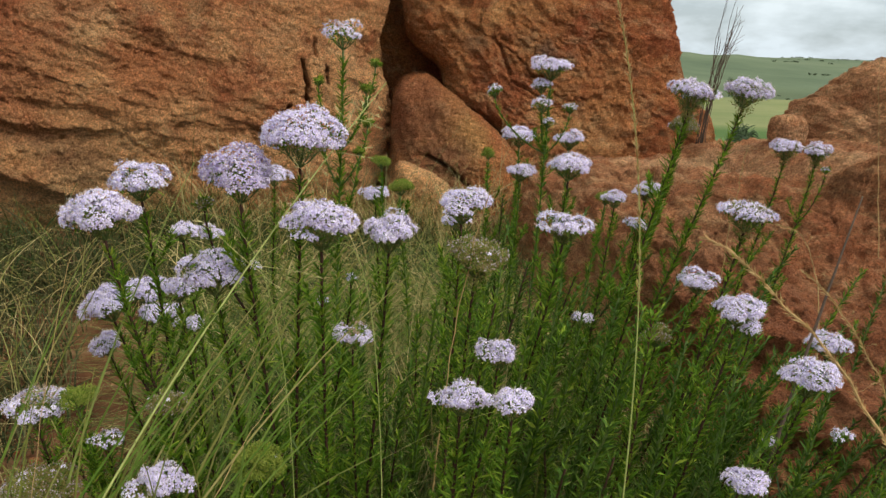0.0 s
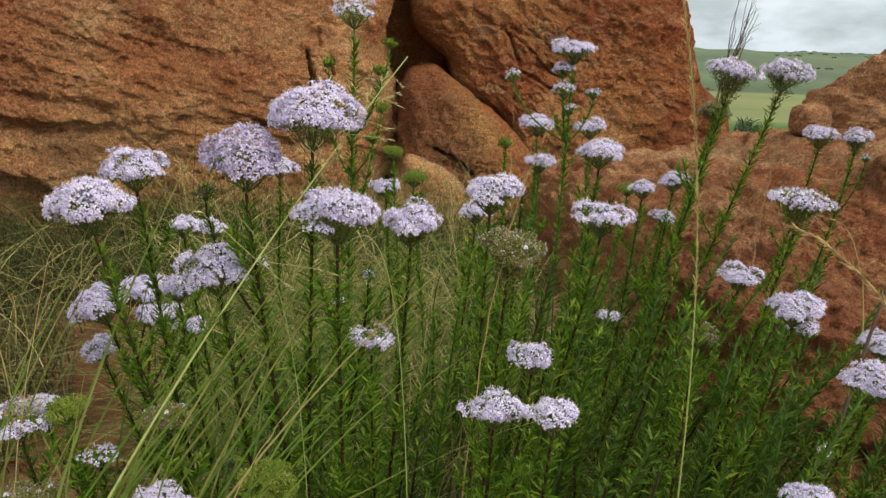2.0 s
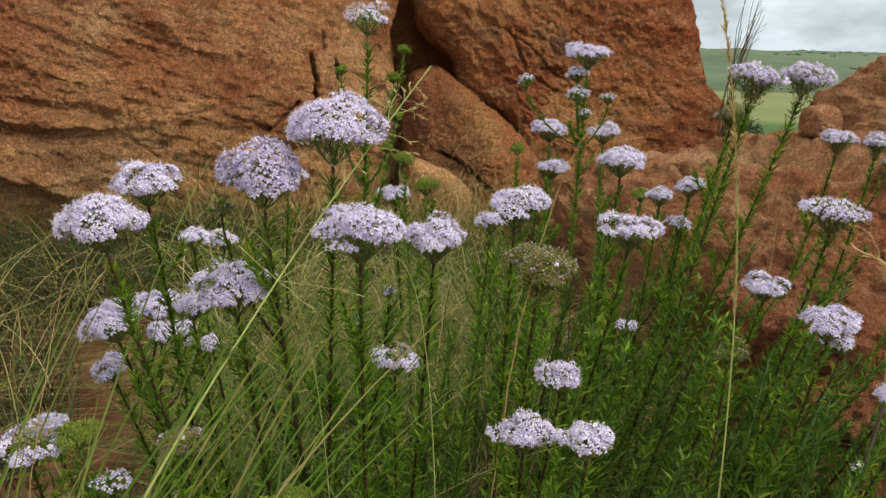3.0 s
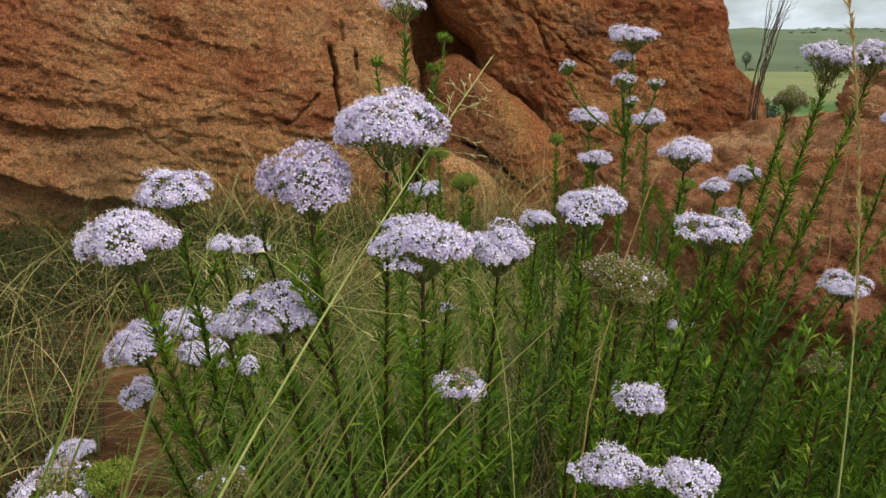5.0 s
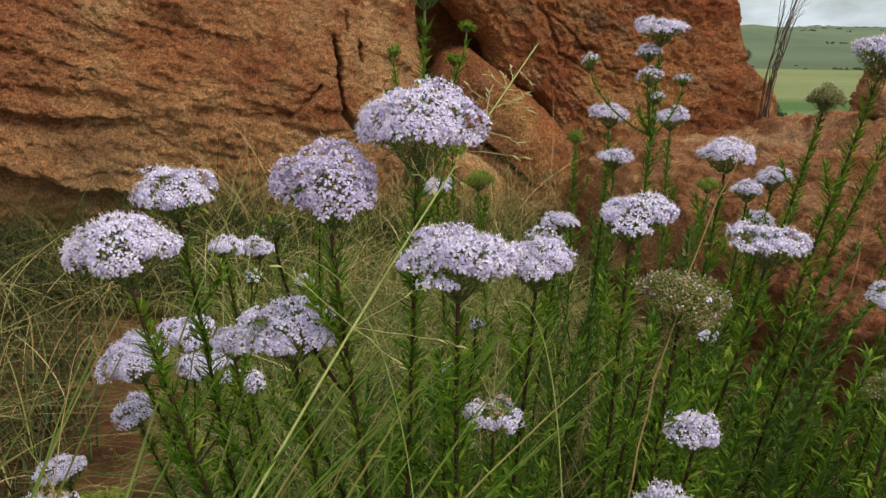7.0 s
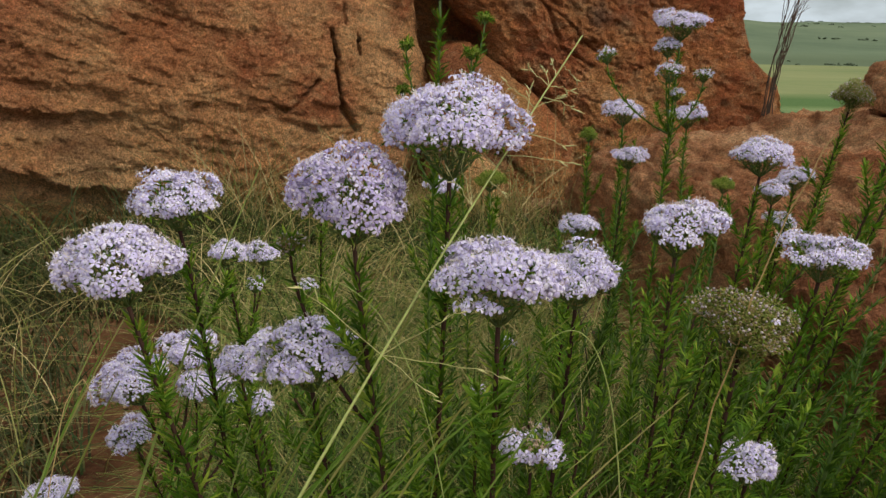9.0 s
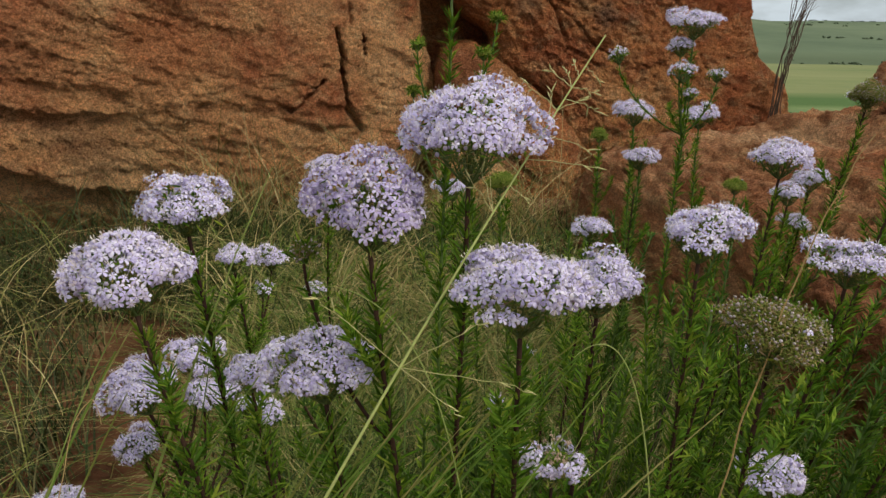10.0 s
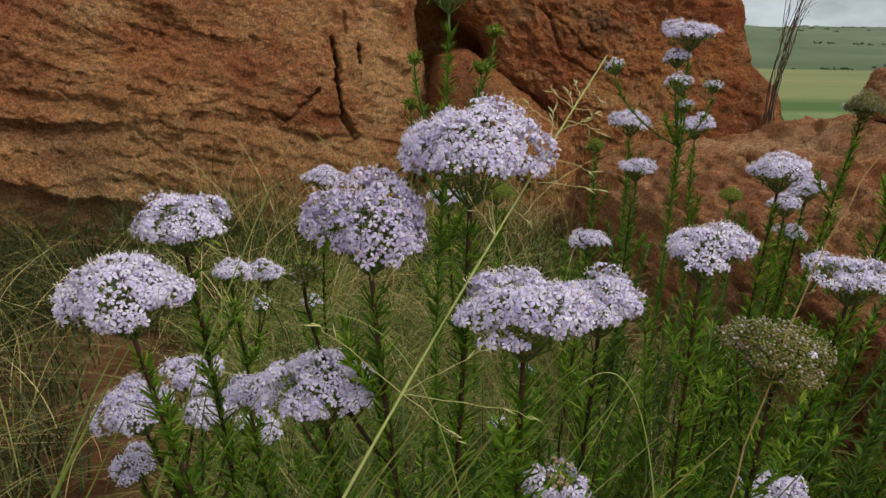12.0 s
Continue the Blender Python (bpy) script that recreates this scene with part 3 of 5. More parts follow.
# ---- patterns for the plants ----
def floret_pattern(seed, spread=1.0):
    """One flower, 1 across: four or five broad rounded petals, a throat and stamens. Slots: petal, throat, stamen."""
    r = np.random.default_rng(seed)
    v, t, m = [], [], []
    petals = 4 if seed == 3 else 5
    for k in range(petals):
        a = 2 * np.pi * (k + 0.14 * (r.random() - 0.5)) / petals
        size, droop, full = 0.88 + 0.25 * r.random(), -0.02 - 0.2 * r.random(), 1.15 if petals == 4 else 1.0
        prof = [(0.06, 0.045, 0.02), (0.22, 0.11 * full, 0.07), (0.4, 0.17 * full, 0.05), (0.52, 0.1 * full, droop)]
        base = len(v)
        for rad, wide, up in prof:
            for side in (-1, 0, 1):
                x, y, z = rad * size * spread, side * wide, up + (0.025 if side else 0)
                v.append((x * np.cos(a) - y * np.sin(a), x * np.sin(a) + y * np.cos(a), z))
        for i in range(3):
            for j in range(2):
                p = base + 3 * i + j
                t += [(p, p + 3, p + 4), (p, p + 4, p + 1)]
                m += [0, 0]
    base = len(v)
    v.append((0, 0, 0.005))
    for k in range(6):
        a = 2 * np.pi * k / 6
        v.append((0.085 * np.cos(a), 0.085 * np.sin(a), 0.05))
    for k in range(6):
        t.append((base, base + 1 + k, base + 1 + (k + 1) % 6))
        m.append(1)
    base = len(v)
    for k in range(4):
        a = 2 * np.pi * k / 4
        v.append((0.06 * np.cos(a), 0.06 * np.sin(a), 0.04))
    v.append((0, 0, -0.6))
    for k in range(4):
        t.append((base + k, base + 4, base + (k + 1) % 4))
        m.append(0)
    for k in range(3):
        a, base = r.random() * 6.28, len(v)
        tip = np.array([0.2 * np.cos(a), 0.2 * np.sin(a), 0.42 + 0.16 * r.random()])
        v += [(-0.014, 0, 0), (0.014, 0, 0), tuple(tip + (0.03, 0, 0)), tuple(tip + (-0.03, 0, 0.02)), tuple(tip + (0, 0.03, 0.05))]
        t += [(base, base + 1, base + 2), (base, base + 2, base + 3), (base + 2, base + 4, base + 3)]
        m += [2, 2, 2]
    return np.array(v), np.array(t), np.array(m)


def ball_pattern(squash=1.0):
    """A small bud, 1 across."""
    v = [(0, 0, 0.5)] + [(0.43 * np.cos(a), 0.43 * np.sin(a), 0.22) for a in np.arange(5) * 1.2566] + [(0.4 * np.cos(a), 0.4 * np.sin(a), -0.25) for a in np.arange(5) * 1.2566 + 0.63] + [(0, 0, -0.5 * squash)]
    t = [(0, 1 + k, 1 + (k + 1) % 5) for k in range(5)]
    for k in range(5):
        t += [(1 + k, 6 + k, 1 + (k + 1) % 5), (1 + (k + 1) % 5, 6 + k, 6 + (k + 1) % 5)]
    t += [(6 + k, 11, 6 + (k + 1) % 5) for k in range(5)]
    return np.array(v), np.array(t), np.zeros(len(t), int)


def leaf_pattern(wide=0.2, curl=0.25, fold=0.06):
    """A narrow pointed leaf of length 1 that runs out along x and curls up along z."""
    v, t = [], []
    rows = [(0, 0.25), (0.35, 0.95), (0.7, 0.8)]
    for s, w in rows:
        z = curl * s * s
        v += [(s, -wide * w / 2, z + fold * w), (s, 0, z), (s, wide * w / 2, z + fold * w)]
    v.append((1, 0, curl))
    for i in range(2):
        for j in range(2):
            p = 3 * i + j
            t += [(p, p + 3, p + 4), (p, p + 4, p + 1)]
    t += [(6, 9, 7), (7, 9, 8)]
    return np.array(v), np.array(t), np.zeros(len(t), int)


def blade_pattern(wide=0.2, curl=0.25, fold=0.06):
    """A small leaf of length 1, folded along its middle."""
    v = [(0, 0, 0), (0.45, -wide / 2, 0.25 * curl + fold), (0.45, 0, 0.2 * curl), (0.45, wide / 2, 0.25 * curl + fold), (1, 0, curl)]
    return np.array(v), np.array([(0, 1, 2), (0, 2, 3), (1, 4, 2), (2, 4, 3)]), np.zeros(4, int)


FLORETS = [floret_pattern(k, 0.92 + 0.05 * (k % 4)) for k in range(6)]
SEED = (np.array([(0, 0, 0.5), (0.42, 0, 0), (0, 0.42, 0), (-0.42, 0, 0), (0, -0.42, 0), (0, 0, -0.5)]), np.array([(0, 1, 2), (0, 2, 3), (0, 3, 4), (0, 4, 1), (5, 2, 1), (5, 3, 2), (5, 4, 3), (5, 1, 4)]), np.zeros(8, int))
BALL, LEAVES = ball_pattern(1.1), [leaf_pattern(0.18, 0.25), leaf_pattern(0.2, 0.0), leaf_pattern(0.16, 0.42)]
SMALL_LEAVES = [blade_pattern(0.19, 0.25), blade_pattern(0.21, 0.0), blade_pattern(0.17, 0.42)]
FLORET_MESHES = []
for k, (fv, ft, fm) in enumerate(FLORETS):
    fs = Shape()
    fs.put(fv, tris=ft, slot=fm)
    FLORET_MESHES.append((fs.mesh("floret", [PETAL, THROAT, STAMEN]), fs.mesh("floret", [PETAL_SHADED, THROAT, STAMEN])))


def curve_points(a, b, c, d, n):
    s = np.linspace(0, 1, n)[:, None]
    a, b, c, d = (np.asarray(q, float) for q in (a, b, c, d))
    return (1 - s) ** 3 * a + 3 * s * (1 - s) ** 2 * b + 3 * s * s * (1 - s) * c + s**3 * d


def leafy(shape, path, size, gap, start=0.06, end=0.97, fine=True):
    """Narrow leaves in close whorls up a stem, with small tufts in their axils."""
    length = np.linalg.norm(np.diff(path, axis=0), axis=1).sum()
    n = max(3, int(length * (end - start) / gap))
    s = np.linspace(start, end, n)
    grid = np.linspace(0, 1, len(path))
    at = np.stack([np.interp(s, grid, path[:, k]) for k in range(3)], -1)
    way = np.stack([np.interp(s, grid, np.gradient(path[:, k])) for k in range(3)], -1)
    way /= np.linalg.norm(way, axis=1)[:, None]
    for k in range(7):
        some = rng.random(n) < (0.95 if k < 4 else 0.75)
        a = rng.random(n) * 6.283
        side = np.stack([np.cos(a), np.sin(a), 0 * a], -1)
        rise = 0.2 + 0.8 * rng.random(n) if k < 4 else 0.7 + 0.9 * rng.random(n)
        x = side + way * rise[:, None]
        x /= np.linalg.norm(x, axis=1)[:, None]
        z = way - x * (way * x).sum(1)[:, None]
        z /= np.linalg.norm(z, axis=1)[:, None] + 1e-9
        y = np.cross(z, x)
        fade = 0.75 + 0.25 * np.sin(np.pi * s)
        big = size * fade * (0.6 + 0.6 * rng.random(n)) * (1 if k < 4 else 0.62)
        m = np.zeros((n, 4, 4))
        m[:, :3, 0], m[:, :3, 1], m[:, :3, 2] = x * big[:, None], y * big[:, None], z * big[:, None]
        m[:, :3, 3], m[:, 3, 3] = at, 1
        for q, leaf in enumerate(LEAVES if fine else SMALL_LEAVES):
            pick = some & (np.arange(n) % 3 == q)
            shape.stamp(leaf, m[pick])
    return shape


def flower_head(parent, top, axis, width, rise, kind, single, label, floret=0.0041, deep=False):
    """A domed head of small flowers on green branchlets. top: the stem's end; single: each flower an object of its own."""
    axis = np.asarray(axis, float) / np.linalg.norm(axis)
    if kind in ("open", "cone", "thin") and rise < 0.68:
        rise = min(rise * 1.2, 0.7)
    r, h = 0.93 * width / 2 - 0.0012, max(width / 2 * rise, 0.004)
    side = np.cross(axis, (0.3, 1, 0.1))
    side /= np.linalg.norm(side)
    third = np.cross(axis, side)
    basis = np.stack([side, third, axis], 1)
    area = np.pi * (r * r + h * h) * 1.1
    gap = {"open": 0.75, "cone": 0.77, "thin": 1.15, "half": 0.8, "bud": 0.46, "green": 0.46}[kind] * floret
    n = max(8, int(area / gap**2))
    k = np.arange(n) + 0.5
    reach = 0.97 if rise > 0.7 else 0.9
    th = np.arccos(1 - k / n * (1 - np.cos(np.pi / 2 * reach)))
    ph = k * 2.39996 + rng.random()
    lump = fractal(np.stack([np.sin(th) * np.cos(ph), np.sin(th) * np.sin(ph), np.cos(th)], -1) * 3.1 + rng.random(3) * 40, 3) - 0.5
    lump2 = 0.11 * np.cos(3 * ph + rng.random() * 6) * np.sin(th) + 0.07 * np.cos(5 * ph + rng.random() * 6) * np.sin(th)
    grow = 1 + 0.5 * lump + lump2 * 0.95 + 0.03 * rng.standard_normal(n)
    grow = np.clip(grow, 0.8, 1.1)
    loc = np.stack([r * np.sin(th) * np.cos(ph), r * np.sin(th) * np.sin(ph), h * np.cos(th)], -1) * grow[:, None]
    nor = np.stack([np.sin(th) * np.cos(ph) * 0.75, np.sin(th) * np.sin(ph) * 0.75, np.cos(th) + 0.25], -1) + 0.28 * rng.standard_normal((n, 3))
    # the head is made up of smaller bunches with gaps between them
    m = max(5, int(width * 210))
    km = np.arange(m) + 0.5
    tm, pm = np.arccos(1 - km / m * (1 - np.cos(np.pi / 2 * reach))), km * 2.39996 + rng.random() * 6
    bunch = np.stack([np.sin(tm) * np.cos(pm), np.sin(tm) * np.sin(pm), np.cos(tm)], -1) + 0.12 * rng.standard_normal((m, 3))
    here = np.stack([np.sin(th) * np.cos(ph), np.sin(th) * np.sin(ph), np.cos(th)], -1)
    gapd = np.linalg.norm(here[:, None] - bunch[None], axis=2)
    own = gapd.argmin(1)
    f = gapd.min(1) / np.sqrt(4.2 / m)
    loose = 0.19 if width > 0.048 else 0.3
    swell = 1 + loose * (0.45 - f * f) + loose * 0.5 * np.clip(rng.standard_normal(m), -1.6, 1.6)[own]
    loc = loc * swell[:, None]
    loc[:, 2] += 0.045 * width * np.clip(rng.standard_normal(m), -1.6, 1.2)[own] * np.sin(th)
    nor = nor + 0.9 * (here - bunch[own])
    stay = (f < 0.8 + 0.5 * rng.random(n)) | (kind in ("bud", "green"))
    th, ph, loc, nor = th[stay], ph[stay], loc[stay], nor[stay]
    n = len(th)
    under = top + axis * (0.5 * r + 0.002)
    at, nor = loc @ basis.T + under, nor @ basis.T
    head = new("flower_head")
    head.empty_display_size, head.parent, head.location = 0.01, parent, top
    tagged(head, label=label)
    at_local = at - top
    # branchlets from the stem's end out to the flowers
    stalks = Shape()
    arms = 7 + int(width * 160)
    for a in range(arms):
        ang, out = a * 2.39996, np.sqrt((a + 0.5) / arms)
        end = basis @ np.array([r * 0.8 * out * np.cos(ang), r * 0.8 * out * np.sin(ang), 0.5 * r + h * 0.72 * np.sqrt(1 - 0.85 * out * out)])
        mid = basis @ np.array([r * 0.45 * out * np.cos(ang), r * 0.45 * out * np.sin(ang), 0.25 * r])
        line = curve_points((0, 0, 0), mid * 0.6, mid, end, 5)
        stalks.tube(line, np.linspace(0.0006, 0.0003, 5), 4)
        for _ in range(4):
            tip = line[3] + (rng.random(3) - 0.5) * 0.22 * width
            stalks.tube([line[2 + rng.integers(0, 2)], tip], [0.0003, 0.0002], 3)
    bract = Shape()
    count = 50 + int(width * 2200)
    pts = at_local[rng.integers(0, n, count)] * (0.62 + 0.3 * rng.random(count))[:, None]
    bract.stamp(LEAVES[0], frames_along(pts, nor[rng.integers(0, n, count)] + rng.standard_normal((count, 3)), 0.004 + 0.003 * rng.random(count), rng.random(count) * 6.28))
    part("branching", stalks, STEM_GREEN, head, kind="stuff")
    part("bract_tuft", bract, LEAF, head, kind="stuff")
    spin, sizes = rng.random(n) * 6.28, floret * (0.85 + 0.35 * rng.random(n))
    open_share = {"open": 0.93, "cone": 0.85, "thin": 0.7, "half": 0.97, "bud": 0.02, "green": 0.0}[kind]
    patch = fractal(loc / width * 5 + rng.random(3) * 9, 2)
    is_open = (rng.random(n) * 0.6 + patch * 0.4 < 0.1 + open_share * 0.9) if kind not in ("open", "cone") else rng.random(n) < open_share
    mats = frames_along(at_local, nor, sizes, spin)
    buds = Shape()
    shut = ~is_open
    show = shut if kind not in ("bud", "green") else shut & (rng.random(n) < (0.55 if kind == "bud" else 0.06))
    buds.stamp(BALL, frames_along(at_local[show], nor[show], (0.0007 if kind == "bud" else 0.0013) + 0.0008 * rng.random(show.sum()), spin[show]))
    low = np.flatnonzero(th > 1.05)
    if len(low):
        low = low[rng.random(len(low)) < 0.5]
        drop = at_local[low] * (0.8, 0.8, 0.9) - axis * 0.002 * rng.random((len(low), 1))
        buds.stamp(BALL, frames_along(drop, nor[low], 0.0012 + 0.0012 * rng.random(len(low)), spin[low]))
    if buds.n:
        part("bud_tuft", buds, {"green": LIME_BUD, "bud": DUSKY_BUD}.get(kind, BUD), head, kind="stuff")
    if kind in ("green", "bud"):
        core = Shape()
        pts = at_local * 0.93
        core.stamp(SMALL_LEAVES[2], frames_along(pts, nor + 0.8 * rng.standard_normal((n, 3)), 0.0024 + 0.0012 * rng.random(n), spin))
        core.stamp(SEED, frames_along(pts, nor, 0.0009 + 0.0008 * rng.random(n), spin))
        core.stamp(SMALL_LEAVES[0], frames_along(pts, nor + 0.5 * rng.standard_normal((n, 3)), 0.0022 + 0.0012 * rng.random(n), spin + 2))
        core.stamp(SEED, frames_along(pts * 0.9, nor, 0.0016 + 0.0008 * rng.random(n), spin))
        part("calyx_tuft", core, LIME_BUD if kind == "green" else GREEN_BUD, head, kind="stuff")
    if kind == "cone" or kind == "bud" and width > 0.038:
        # a deep cone of closed green buds under the flowers
        m = int(width * 8500)
        up, ang, out = rng.random(m) ** 0.6, rng.random(m) * 6.283, np.sqrt(rng.random(m)) * (0.75 + 0.4 * rng.random(m))
        wide = r * (0.12 + 0.88 * up) * out
        pts = np.stack([wide * np.cos(ang), wide * np.sin(ang), (up * 0.72 - 0.25) * width + 0.12 * width * (1 - out)], -1) @ basis.T
        ups = pts - axis * (-0.7 * width)
        core = Shape()
        core.stamp(SMALL_LEAVES[2], frames_along(pts, ups + 0.012 * rng.standard_normal((m, 3)), 0.004 + 0.002 * rng.random(m), rng.random(m) * 6.28))
        core.stamp(SEED, frames_along(pts, ups, 0.0014 + 0.0009 * rng.random(m), rng.random(m) * 6.28))
        part("calyx_tuft", core, GREEN_BUD, head, kind="stuff")
    if kind in ("open", "half") and width > 0.026:
        # small green calyces and buds crowd the underside
        m = int(width * 5000)
        up, ang, out = rng.random(m) ** 0.5, rng.random(m) * 6.283, np.sqrt(rng.random(m))
        wide = r * (0.06 + 0.86 * up) * out
        pts = np.stack([wide * np.cos(ang), wide * np.sin(ang), up * (0.5 * r + 0.25 * h) + 0.35 * h * (1 - out * out) * up], -1) @ basis.T
        ups = pts + axis * 0.5 * width
        core = Shape()
        core.stamp(SMALL_LEAVES[2], frames_along(pts, ups + 0.014 * rng.standard_normal((m, 3)), 0.0032 + 0.0018 * rng.random(m), rng.random(m) * 6.28))
        core.stamp(SEED, frames_along(pts[::2], ups[::2], 0.0011 + 0.0009 * rng.random(len(pts[::2])), rng.random(len(pts[::2])) * 6.28))
        part("calyx_tuft", core, GREEN_BUD, head, kind="stuff")
    idx = np.flatnonzero(is_open)
    if kind == "half":
        dead = Shape()
        mid = np.flatnonzero(th < 0.7)
        dead.stamp(FLORETS[0], mats[mid] @ np.diag([0.6, 0.6, 1, 1]))
        part("faded_tuft", dead, [FADED, FADED, FADED], head, "withered brown florets", kind="stuff")
        idx = idx[th[idx] + 0.2 * np.cos(ph[idx]) >= 0.72]
    if single:
        for q in idx:
            ob = new("floret", FLORET_MESHES[q % 6][1 if deep else 0])
            ob.parent, ob.matrix_local = head, Matrix(mats[q].tolist())
    elif len(idx):
        many = Shape()
        for f in range(6):
            many.stamp(FLORETS[f], mats[idx[idx % 6 == f]])
        part("floret_tuft", many, [PETAL, THROAT, STAMEN], head, kind="stuff")
    return head


WORDS = {
    "open": "tall leafy stem topped by a dense domed head of lilac flowers",
    "cone": "leafy stem with lilac flowers over a green-brown cone of buds",
    "thin": "leafy stem with a small loose head of pale lilac flowers",
    "half": "leafy stem with a lilac flower head browning in the middle",
    "bud": "leafy stem with a green-brown head of lilac buds still closed",
    "green": "leafy stem with a fuzzy yellow-green head of unopened buds",
}


def plant(x, y, z, width, foot, rise=0.6, kind="open", single=False, lean=(0, 0), dark=True, leaf=0.0128, gap=0.0032, extra=(), deep=False):
    """One flowering stem whose head's middle is at (x, y, z); foot: where it grows from the ground."""
    fz = float(ground_height(np.array([foot[0]]), np.array([foot[1]]))[0]) - 0.012
    base = np.array([foot[0], foot[1], fz])
    axis = np.array([lean[0], lean[1], 1.0])
    axis /= np.linalg.norm(axis)
    top = np.array([x, y, z]) - axis * (width * 0.25 + width / 2 * rise * 0.5)
    tall = top[2] - fz
    root = thing("flowering_plant", base, WORDS[kind], "wildflower", "lilac wildflowers")
    bend = 0.02 * rng.standard_normal(3) * (1, 1, 0)
    line = curve_points((0, 0, 0), (top - base) * 0.33 + bend, (top - base) * 0.76 - (axis * tall - (top - base)) * 0.08, top - base, 14)
    stem = Shape()
    stem.tube(line, np.linspace(0.0016, 0.001, 14) * (1 if width > 0.03 else 0.75), 7)
    part("stem", stem, STEM_DARK if dark else STEM_GREEN, root)
    leaves = leafy(Shape(), line, leaf, gap, fine=y < 0.7)
    # short leafy side shoots below the head
    for s in range(3):
        a, f = rng.random() * 6.28, 0.55 + 0.35 * rng.random()
        st = line[int(f * 13)]
        end = st + np.array([0.018 * np.cos(a), 0.018 * np.sin(a), 0.022])
        leafy(leaves, curve_points(st, st + (end - st) * 0.5, end, end + (0, 0, 0.01), 6), leaf * 0.7, gap * 0.8)
    part("foliage", leaves, LEAF, root, kind="stuff")
    flower_head(root, top - base, axis, width, rise, kind, single, "", deep=deep)
    for ex, ey, ez, ew, ek in extra:
        # side branches with smaller heads
        tip = np.array([ex, ey, ez]) - base - np.array([0, 0, ew * 0.4])
        i = int(np.clip(13 * (tip[2] / tall - 0.14), 4, 12))
        side = curve_points(line[i], line[i] + (tip - line[i]) * (0.6, 0.6, 0.25), tip - (0, 0, 0.015), tip, 8)
        twig = Shape()
        twig.tube(side, np.linspace(0.001, 0.0007, 8), 5)
        part("side_stem", twig, STEM_DARK if dark else STEM_GREEN, root)
        part("foliage", leafy(Shape(), side, leaf * 0.7, gap * 1.4, end=0.85), LEAF, root, kind="stuff")
        flower_head(root, tip, (0.1 * rng.standard_normal(), 0.1 * rng.standard_normal(), 1), ew, 0.55, ek, False, "")
    return root


# ---- the near flowers ----
plant(-0.200, 0.599, 0.443, 0.0560, (-0.075, 0.60), 0.54, single=True, lean=(-0.12, 0))
plant(-0.201, 0.677, 0.455, 0.0490, (-0.085, 0.66), 0.56, single=True, lean=(-0.05, 0))
# deep: petals coloured as if shaded by the head beside it
plant(-0.100, 0.590, 0.477, 0.0540, (-0.050, 0.60), 0.78, single=True, deep=True, extra=[(-0.128, 0.60, 0.452, 0.016, "bud")])
plant(-0.062, 0.603, 0.504, 0.0609, (-0.062, 0.625), 0.72, single=True)
plant(-0.042, 0.570, 0.448, 0.0540, (-0.040, 0.60), 0.58, single=True)
plant(-0.001, 0.634, 0.430, 0.0440, (-0.025, 0.65), 0.62, single=True)
plant(-0.122, 0.599, 0.404, 0.0501, (-0.075, 0.62), 0.62, single=True, lean=(-0.1, 0))
plant(-0.240, 0.690, 0.350, 0.0440, (-0.12, 0.68), 0.9, single=True, lean=(-0.4, 0), extra=[(-0.222, 0.74, 0.345, 0.036, "open"), (-0.212, 0.72, 0.330, 0.030, "open"), (-0.203, 0.75, 0.322, 0.026, "open"), (-0.188, 0.73, 0.318, 0.020, "thin")])
plant(-0.246, 0.700, 0.308, 0.0300, (-0.14, 0.70), 0.8, single=True, lean=(-0.4, 0))
plant(-0.167, 0.660, 0.372, 0.0300, (-0.10, 0.66), 0.7, extra=[(-0.169, 0.70, 0.328, 0.022, "open")])
plant(0.053, 0.665, 0.448, 0.0465, (0.035, 0.69), 0.52, single=True)
plant(0.138, 0.684, 0.429, 0.0440, (0.085, 0.71), 0.46, single=True, lean=(0.1, 0))
plant(0.064, 0.592, 0.425, 0.0440, (0.030, 0.62), 0.66, kind="bud", lean=(0.12, 0))
plant(-0.023, 0.596, 0.361, 0.0270, (-0.030, 0.62), 0.75, kind="half", single=True)
plant(0.084, 0.620, 0.344, 0.0340, (0.050, 0.65), 0.70, single=True)
plant(0.055, 0.562, 0.331, 0.0400, (0.035, 0.60), 0.45, single=True)
plant(0.088, 0.540, 0.338, 0.0330, (0.060, 0.58), 0.55, single=True)
plant(-0.047, 0.613, 0.377, 0.0095, (-0.045, 0.63), 0.5, kind="thin")
plant(-0.031, 0.654, 0.385, 0.0100, (-0.035, 0.67), 0.5, kind="thin")
plant(0.164, 0.848, 0.460, 0.0482, (0.110, 0.86), 0.45)
plant(-0.070, 0.900, 0.580, 0.0480, (-0.055, 0.93), 0.5, kind="thin", dark=False, leaf=0.0145, extra=[(-0.045, 0.90, 0.525, 0.015, "green"), (-0.095, 0.90, 0.53, 0.013, "green"), (-0.042, 0.89, 0.49, 0.014, "green"), (-0.098, 0.91, 0.495, 0.012, "green"), (-0.036, 0.90, 0.55, 0.012, "green"), (-0.05, 0.89, 0.46, 0.013, "green")])
plant(-0.225, 1.30, 0.375, 0.0560, (-0.20, 1.32), 0.5)

